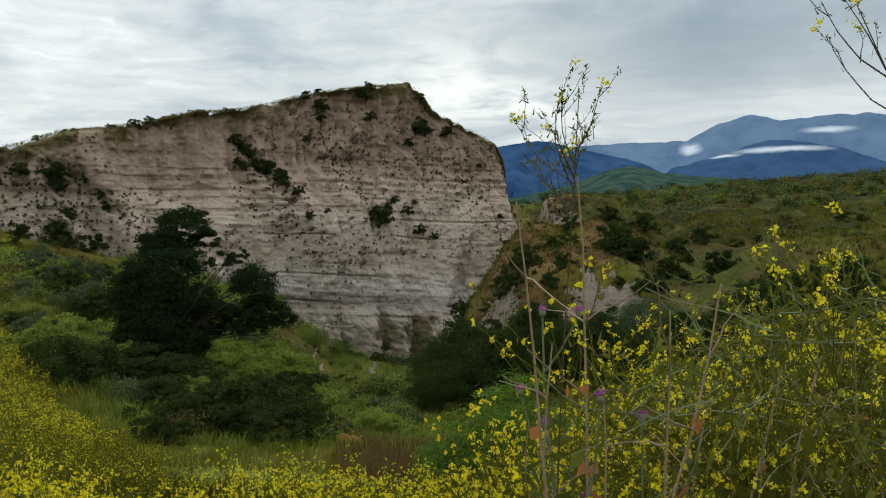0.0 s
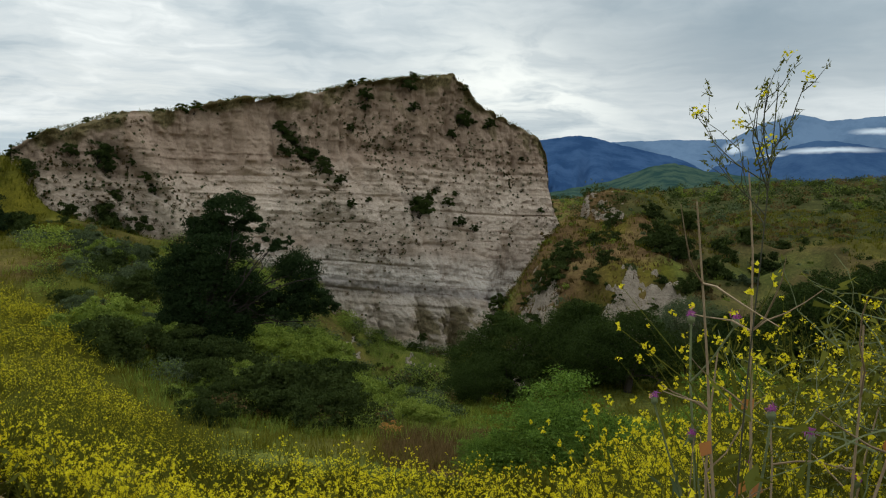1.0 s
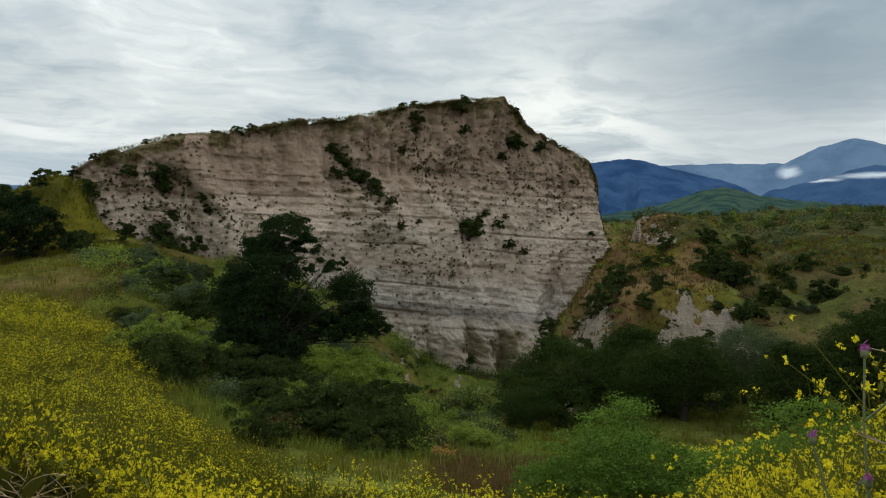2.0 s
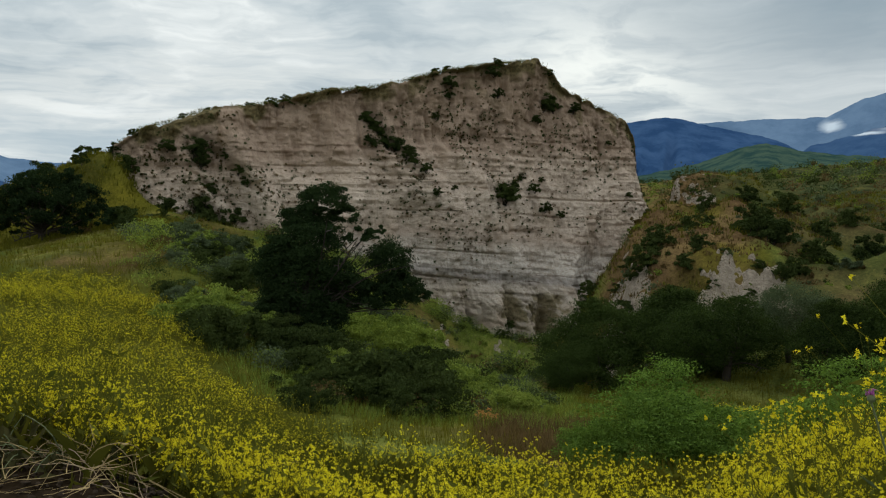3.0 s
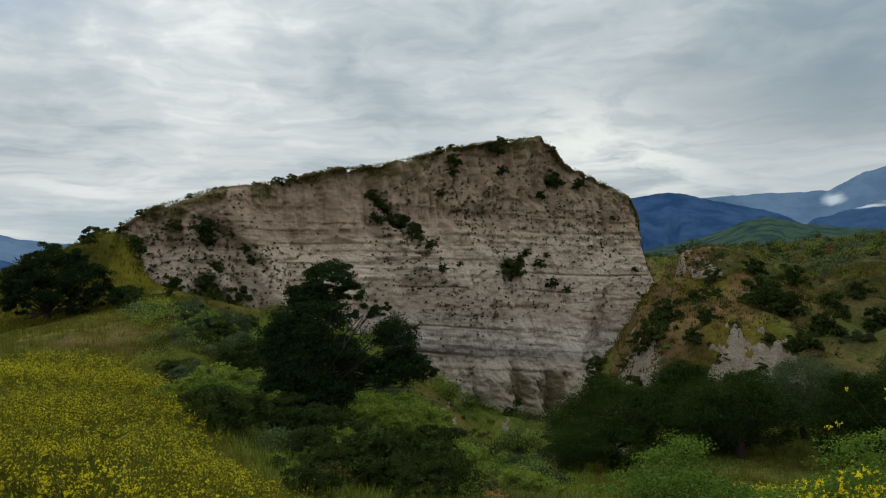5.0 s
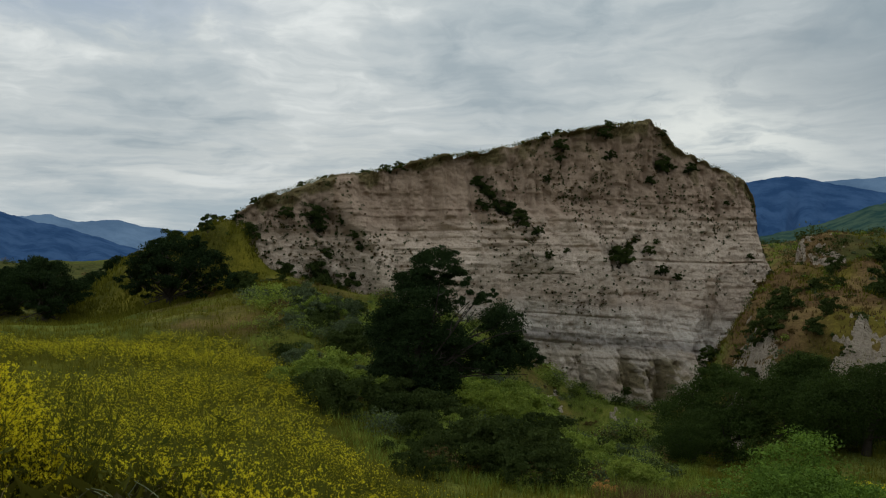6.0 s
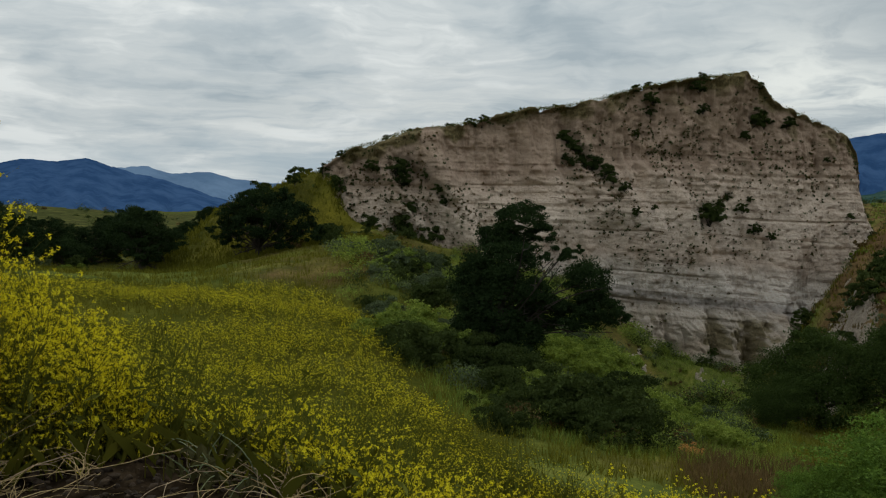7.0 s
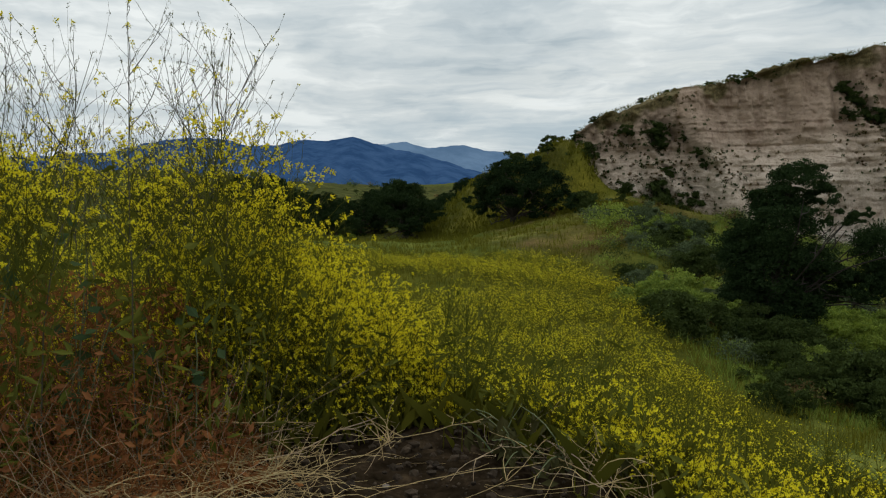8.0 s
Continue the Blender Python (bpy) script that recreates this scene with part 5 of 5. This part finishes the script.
def dead_stem(x, y, height, seed, lean):
    rng = np.random.default_rng(seed)
    ob = empty("dry_stalk", pose(x, y, float(near_ground(x, y))), "bare brown dry stalk standing among the mustard", "dry stalk", "dry stalks")
    wood = Soup()
    main = bent((0, 0, -0.04), (lean[0], lean[1], 1), height, rng, 9, 0.05, 0.02)
    add_tube(wood, main, np.linspace(0.0065, 0.002, len(main)), 6)
    for _ in range(4):
        i = rng.integers(4, 9)
        twig = bent(main[i], (rng.normal(), rng.normal(), 0.9), rng.uniform(0.12, 0.35), rng, 4, 0.2)
        add_tube(wood, twig, np.linspace(0.003, 0.001, len(twig)), 4)
    wood.link("stem", DRY_STEM, ob, True)
    leaf = Soup()
    add_leaves(leaf, main[rng.integers(3, 8, 5)] + rng.normal(size=(5, 3)) * 0.025, 0.06, 0.03, rng, 0, np.array([0, 0, -0.6]))
    tagged(leaf.link("dry_leaf", RUST, ob), kind="stuff")
    return ob


def thistle(x, y, height, seed, heads):
    rng = np.random.default_rng(seed)
    ob = empty("thistle", pose(x, y, float(near_ground(x, y))), "slender thistle with spiny leaves and purple heads", "thistle", "thistles by the trail")
    stem, leaf = Soup(), Soup()
    main = bent((0, 0, -0.04), (0.03, 0, 1), height, rng, 8, 0.04, 0.02)
    tips = [main[-1]]
    add_tube(stem, main, np.linspace(0.006, 0.003, len(main)), 6)
    for n in range(heads - 1):
        i = rng.integers(4, 8)
        a = rng.uniform(0, 6.28)
        arm = bent(main[i], (math.cos(a), math.sin(a), 0.8), rng.uniform(0.12, 0.3), rng, 4, 0.1, 0.15)
        add_tube(stem, arm, np.linspace(0.004, 0.0025, len(arm)), 5)
        tips.append(arm[-1])
    stem.link("stem", GREY_STEM, ob, True)
    c = main[rng.integers(1, 7, 40)] + rng.normal(size=(40, 3)) * 0.03
    add_leaves(leaf, c, 0.09, 0.014, rng, 0, np.array([0, 0, 0.5]))
    tagged(leaf.link("foliage", GREY_LEAF, ob), kind="stuff")
    for tip in tips:
        cup, tuft = Soup(), Soup()
        add_tube(cup, tip + np.array([[0, 0, -0.004], [0, 0, 0.004], [0, 0, 0.014], [0, 0, 0.022]]), [0.004, 0.011, 0.012, 0.007], 8)
        add_leaves(tuft, tip + np.array([0, 0, 0.026]) + rng.normal(size=(40, 3)) * np.array([0.006, 0.006, 0.005]), 0.022, 0.003, rng, 0, np.array([0, 0, 1.2]))
        head = cup.link("flower_head", GREY_STEM, ob, True)
        tuft.link("petals", PURPLE, head)
    return ob


BUD_STEM = plain("budding_stem", (0.032, 0.032, 0.02), (0.10, 0.095, 0.055), 20.0)
GREY_STEM = plain("grey_green_stem", (0.07, 0.09, 0.04), (0.22, 0.25, 0.12), 20.0)


def build_near_plants():
    rng = random.Random(9)
    # the tall bare mustard stalk and the brown stalks round it
    tall_mustard(0.23, 2.00, 2.02, 3, (0.01, 0), 8, 0.84, 0.22, 0.0035, 3, "tall bare mustard stalk with a forked top and few flowers", stem_mat=BUD_STEM, sway=0.015, petal=0.55, reach=0.72)
    for x, y, h, lean in ((0.27, 2.03, 1.72, (0.0, 0)), (0.33, 1.95, 1.55, (0.10, 0)), (0.36, 2.10, 1.8, (0.06, 0.02)), (0.27, 2.08, 1.35, (-0.04, 0)), (0.42, 2.0, 1.45, (0.16, 0)), (0.40, 2.2, 1.2, (0.05, 0)), (0.62, 2.2, 1.3, (0.2, 0)), (0.85, 2.3, 1.3, (0.22, 0.05)), (1.05, 2.4, 1.4, (0.2, 0)), (0.75, 2.0, 1.1, (0.25, 0)), (1.3, 2.5, 1.35, (0.24, 0)), (0.55, 2.4, 1.2, (0.1, 0))):
        dead_stem(x, y, h, int(h * 1000 + x * 77), lean)
    for x, y, h, heads in ((0.34, 2.55, 1.38, 2), (0.34, 2.42, 1.05, 3), (0.52, 2.3, 1.12, 3), (0.46, 2.65, 1.12, 2), (0.66, 2.5, 1.0, 2), (0.27, 2.2, 1.2, 2)):
        thistle(x, y, h, int(1000 * h) + heads, heads)
    # the tangle of mustard on the near side
    done = 0
    while done < 42:
        x, y = rng.uniform(0.45, 3.2), rng.uniform(1.9, 4.6)
        if (x + 0.6) / (y - 0.2) < 0.44 or x / y > 0.75:
            continue
        h = 1.0 + 0.62 * min(1.0, max(0.0, (x / y - 0.12) / 0.4)) + rng.uniform(-0.2, 0.2) + 0.12 * (y - 2)
        tall_mustard(x, y, h * 0.88, 100 + done, (rng.uniform(-0.2, 0.2), rng.uniform(-0.15, 0.15)), 11, 0.25, 0.46, 0.005, 60, petal=0.72)
        done += 1
    tall_mustard(1.50, 1.9, 2.35, 77, (-0.03, 0), 7, 0.78, 0.3, 0.005, 3, "tall bare mustard stalk reaching over the trail", stem_mat=BUD_STEM, petal=0.7)
    tangle, rngn = Soup(), np.random.default_rng(19)
    n = 0
    while n < 1000:
        x, y = rng.uniform(0.45, 3.4), rng.uniform(1.9, 5.0)
        if (x + 0.6) / (y - 0.2) < 0.46 or x / y > 0.75:
            continue
        z = float(near_ground(x, y)) + rng.uniform(0.75, 1.5) * min(1.0, 0.55 + x / y)
        p = bent((x, y, z), rngn.normal(size=3) * np.array([1, 1, 0.5]), rng.uniform(0.15, 0.45), rngn, 6, 0.28, 0.05)
        add_tube(tangle, p, np.linspace(0.0028, 0.0012, len(p)), 3, n % 3 == 0)
        add_leaves(tangle, p[1:] + rngn.normal(size=(6, 3)) * 0.02, 0.05, 0.016, rngn, 2, three=True)
        n += 1
    tagged(tangle.link("mustard_tangle", [GREY_STEM, MUSTARD_GREEN, MUSTARD_GREEN]), "tangle of thin curving green mustard stems", "undergrowth", kind="stuff")
    # the tall stand at the trail's other end
    done = 0
    while done < 76:
        az, r = rng.uniform(40, 72), rng.uniform(4.3, 7.2)
        if r < 4.0 + max(0, 56 - az) * 0.13:
            continue
        x, y = -1.44 - r * math.sin(radians(az)), 1.02 + r * math.cos(radians(az))
        h = 0.85 + 1.0 * min(1.0, max(0.0, (az - 41) / 13)) + rng.uniform(-0.25, 0.25)
        top = az > 52 and done % 4 == 0
        if top:
            tall_mustard(x, y, h * 1.24, 300 + done if done else 911, (rng.uniform(-0.1, 0.1), rng.uniform(-0.1, 0.1)), 8, 0.5, 0.25, 0.005, 24, "tall mustard gone to seed, bare branching top", group="tall mustard stand", stem_mat=BUD_STEM, petal=0.65, reach=1.15)
        else:
            tall_mustard(x, y, h, 300 + done, (rng.uniform(-0.1, 0.1), rng.uniform(-0.1, 0.1)), 11, 0.52 if az > 50 else 0.2, 0.85, 0.006, 30, group="tall mustard stand")
        done += 1


build_near_plants()


def build_undergrowth():
    """Rust-coloured dead leaves and stems under the tall stand, and the straw on the trail."""
    rng = np.random.default_rng(31)
    soup = Soup()
    n = 22000
    az, r = rng.uniform(50, 76, n), rng.uniform(3.9, 6.2, n)
    r = r + np.maximum(0, 55 - az) * 0.09
    x, y = -1.44 - r * np.sin(np.radians(az)), 1.02 + r * np.cos(np.radians(az))
    h = rng.uniform(0, 1, n) ** 1.15 * 1.0 * smooth(50, 57, az) * smooth(3.8, 4.8, r)
    c = np.stack([x, y, near_ground(x, y) + 0.03 + h], 1)
    add_leaves(soup, c, 0.10, 0.007, rng, 0, np.array([0, 0, 0.1]), three=True)
    add_leaves(soup, c[:2600] + rng.normal(size=(2600, 3)) * 0.05, 0.07, 0.028, rng, 0)
    for i in range(420):
        k0 = rng.integers(n)
        p = bent((x[k0], y[k0], float(near_ground(x[k0], y[k0]))), (rng.normal() * 0.5, rng.normal() * 0.5, 0.9), rng.uniform(0.3, 1.1), rng, 4, 0.18)
        add_tube(soup, p, np.linspace(0.0026, 0.001, len(p)), 3, 1)
    tagged(soup.link("dry_undergrowth", [RUST, DRY_STEM]), "rust-brown dead leaves and stems under the tall mustard", "undergrowth", kind="stuff")
    straw = Soup()
    for i in range(2200):
        az, r = rng.uniform(24, 76), rng.uniform(3.6, 6.6)
        if 20 < az < 54 and r < 5.6 and rng.random() < 0.95:
            continue
        x0, y0 = -1.44 - r * math.sin(radians(az)), 1.02 + r * math.cos(radians(az))
        a = rng.uniform(0, 6.28)
        p = bent((x0, y0, 0), (math.cos(a), math.sin(a), 0), rng.uniform(0.1, 0.45), rng, 4, 0.2)
        p[:, 2] = near_ground(p[:, 0], p[:, 1]) + 0.03 + rng.uniform(0, 0.05) + np.abs(p[:, 2]) * 0.5
        add_tube(straw, p, np.full(len(p), rng.uniform(0.0008, 0.002)), 3)
    for i in range(520):
        az, r = rng.uniform(47, 74), rng.uniform(3.7, 5.0)
        x0, y0 = -1.44 - r * math.sin(radians(az)), 1.02 + r * math.cos(radians(az))
        a = rng.uniform(0, 6.28)
        p = bent((x0, y0, 0), (math.cos(a), math.sin(a), rng.uniform(0.1, 0.9)), rng.uniform(0.25, 0.8), rng, 7, 0.16, -0.16)
        p[:, 2] = np.maximum(p[:, 2], 0) * 0.8 + near_ground(p[:, 0], p[:, 1]) + 0.02 + rng.uniform(0, 0.12)
        add_tube(straw, p, np.linspace(rng.uniform(0.0012, 0.003), 0.001, len(p)), 3)
    tagged(straw.link("straw_litter", STRAW), "dry straw scattered on the dark soil", "straw", kind="stuff")
    clods = Soup()
    ball = bmesh.new()
    bmesh.ops.create_icosphere(ball, subdivisions=1, radius=1.0)
    unit_v = np.array([v.co for v in ball.verts])
    unit_f = np.array([[v.index for v in f.verts] for f in ball.faces])
    ball.free()
    for i in range(2600):
        az, r = rng.uniform(22, 78), rng.uniform(3.5, 6.3)
        x0, y0 = -1.44 - r * math.sin(radians(az)), 1.02 + r * math.cos(radians(az))
        size = 0.006 + 0.03 * rng.random() ** 3
        v = unit_v * size * rng.uniform(0.6, 1.3, (len(unit_v), 1)) * np.array([1, 1, 0.7])
        clods.add(v + np.array([x0, y0, float(near_ground(x0, y0)) + 0.05 + size * 0.2]), unit_f)
    tagged(clods.link("soil_clods", SOIL), "crumbs and clods of dark soil on the trail", "soil", kind="stuff")
    # long dead stems lying along the trail's edge
    for i in range(44):
        az, r = (rng.uniform(22, 37), rng.uniform(4.3, 5.3)) if i % 4 else (rng.uniform(36, 52), rng.uniform(4.75, 5.2))
        r = r * np.interp(az, [17, 30, 50], [0.92, 1.0, 1.0])
        x0, y0 = -1.44 - r * math.sin(radians(az)), 1.02 + r * math.cos(radians(az))
        a = radians(rng.normal(-38, 38))
        one = Soup()
        p = bent((0, 0, 0), (math.cos(a), math.sin(a), 0.12), rng.uniform(0.6, 1.9), rng, 8, 0.09, -0.02)
        p[:, 2] = np.maximum(p[:, 2], 0) * 0.7 + rng.uniform(0.03, 0.18) + near_ground(x0 + p[:, 0], y0 + p[:, 1]) - float(near_ground(x0, y0))
        add_tube(one, p, np.linspace(rng.uniform(0.002, 0.0048), 0.0012, len(p)), 5)
        for _ in range(3):
            j = rng.integers(2, 8)
            q = bent(p[j], (rng.normal(), rng.normal(), 0.4), rng.uniform(0.1, 0.35), rng, 4, 0.25)
            add_tube(one, q, np.linspace(0.003, 0.001, len(q)), 4)
        z0 = float(near_ground(x0, y0))
        ob = empty("fallen_stalk", pose(x0, y0, z0 - 0.01), "pale dry mustard stalk lying at the edge of the trail", "dry stalk", "fallen stalks")
        one.link("stem", STRAW if i % 3 else DRY_STEM, ob, True)
    for i in range(26):
        az, r = rng.uniform(28, 58), rng.uniform(4.0, 6.2)
        x0, y0 = -1.44 - r * math.sin(radians(az)), 1.02 + r * math.cos(radians(az))
        bm = bmesh.new()
        bmesh.ops.create_icosphere(bm, subdivisions=2, radius=rng.uniform(0.008, 0.024))
        for v in bm.verts:
            v.co *= 1 + 0.35 * noise.noise(v.co * 40 + Vector((i, 0, 0)))
            v.co.z *= 0.6
        me = bpy.data.meshes.new("stone")
        bm.to_mesh(me)
        bm.free()
        me.materials.append(STONE)
        ob = new("stone", me)
        ob.matrix_basis = pose(x0, y0, float(near_ground(x0, y0)) + 0.01, 0, 0, rng.uniform(0, 360))
        tagged(ob, "small grey-brown stone on the bare soil", "stone", "stones on the trail")
    # broad green leaves low in the stand
    for i in range(11):
        az, r = rng.uniform(54, 70), rng.uniform(4.4, 5.0)
        x0, y0 = -1.44 - r * math.sin(radians(az)), 1.02 + r * math.cos(radians(az))
        ob = empty("broad_leaved_weed", pose(x0, y0, float(near_ground(x0, y0))), "weed with broad grey-green leaves in the tall stand", "weed", "broad-leaved weeds")
        st, lf = Soup(), Soup()
        main = bent((0, 0, -0.03), (0, 0, 1), rng.uniform(0.8, 1.3), rng, 6, 0.08)
        add_tube(st, main, np.linspace(0.006, 0.003, len(main)), 5)
        add_leaves(lf, main[rng.integers(2, 7, 12)] + rng.normal(size=(12, 3)) * 0.07, 0.11, 0.06, rng, 0, np.array([0, 0, -0.1]))
        st.link("stem", GREY_STEM, ob, True)
        lf.link("leaves", BIG_LEAF, ob)


build_undergrowth()


def build_wilted():
    """Pulled-up weeds wilting on the trail's edge, and a curled dead leaf."""
    rng = np.random.default_rng(55)
    for az, r, h in ((33.0, 4.55, 0.28), (30.0, 4.4, 0.30), (27.0, 4.25, 0.26), (35.5, 4.7, 0.22), (24.5, 4.15, 0.22)):
        x0, y0 = -1.44 - r * math.sin(radians(az)), 1.02 + r * math.cos(radians(az))
        ob = empty("wilted_weed", pose(x0, y0, float(near_ground(x0, y0))), "wilted weed with drooping dark leaves on the trail's edge", "weed", "wilted weeds")
        st, lf = Soup(), Soup()
        for _ in range(4):
            a = rng.uniform(0, 6.28)
            arc = bent((0, 0, 0), (math.cos(a) * 0.6, math.sin(a) * 0.6, 1), h * 1.6, rng, 6, 0.12, -0.22)
            arc[:, 2] = np.maximum(arc[:, 2], 0.01)
            add_tube(st, arc, np.linspace(0.006, 0.002, len(arc)), 5)
            c = arc[rng.integers(2, 7, 12)] + rng.normal(size=(12, 3)) * 0.02
            c[:, 2] = np.maximum(c[:, 2] - 0.04, 0.03)
            add_leaves(lf, c, 0.12, 0.035, rng, 0, np.array([0, 0, -1.4]))
        st.link("stem", GREY_STEM, ob, True)
        tagged(lf.link("foliage", WILTED, ob), kind="stuff")
    x0, y0 = -5.38, 5.08
    ob = empty("dead_leaf", pose(x0, y0, float(near_ground(x0, y0)) + 0.02), "curled brown dead leaf caught on a fallen stalk", "leaf")
    lf = Soup()
    for n in range(3):
        u, v = np.meshgrid(np.linspace(-1, 1, 7), np.linspace(0, 1, 9), indexing="ij")
        wid = 0.06 * np.sin(np.pi * np.clip(v + 0.08, 0, 1)) * (1 - 0.2 * n)
        a = u * (1.2 + 0.5 * v) + n * 2.1
        pts = np.stack([wid * np.sin(a) + 0.05 * v * math.cos(n * 2), wid * np.cos(a) + 0.05 * v * math.sin(n * 2), 0.02 + 0.24 * v - 0.05 * v * v], -1).reshape(-1, 3)
        i, j = np.meshgrid(np.arange(6), np.arange(8), indexing="ij")
        lf.add(pts, np.stack([i * 9 + j, (i + 1) * 9 + j, (i + 1) * 9 + j + 1, i * 9 + j + 1], -1).reshape(-1, 4))
    lf.link("blade", DEAD, ob, True)


WILTED = leafy("wilted_leaf", (0.022, 0.023, 0.010), (0.085, 0.078, 0.030), glow=0.15)
DEAD = plain("dead_leaf_brown", (0.05, 0.03, 0.018), (0.16, 0.10, 0.06), 25.0)
build_wilted()
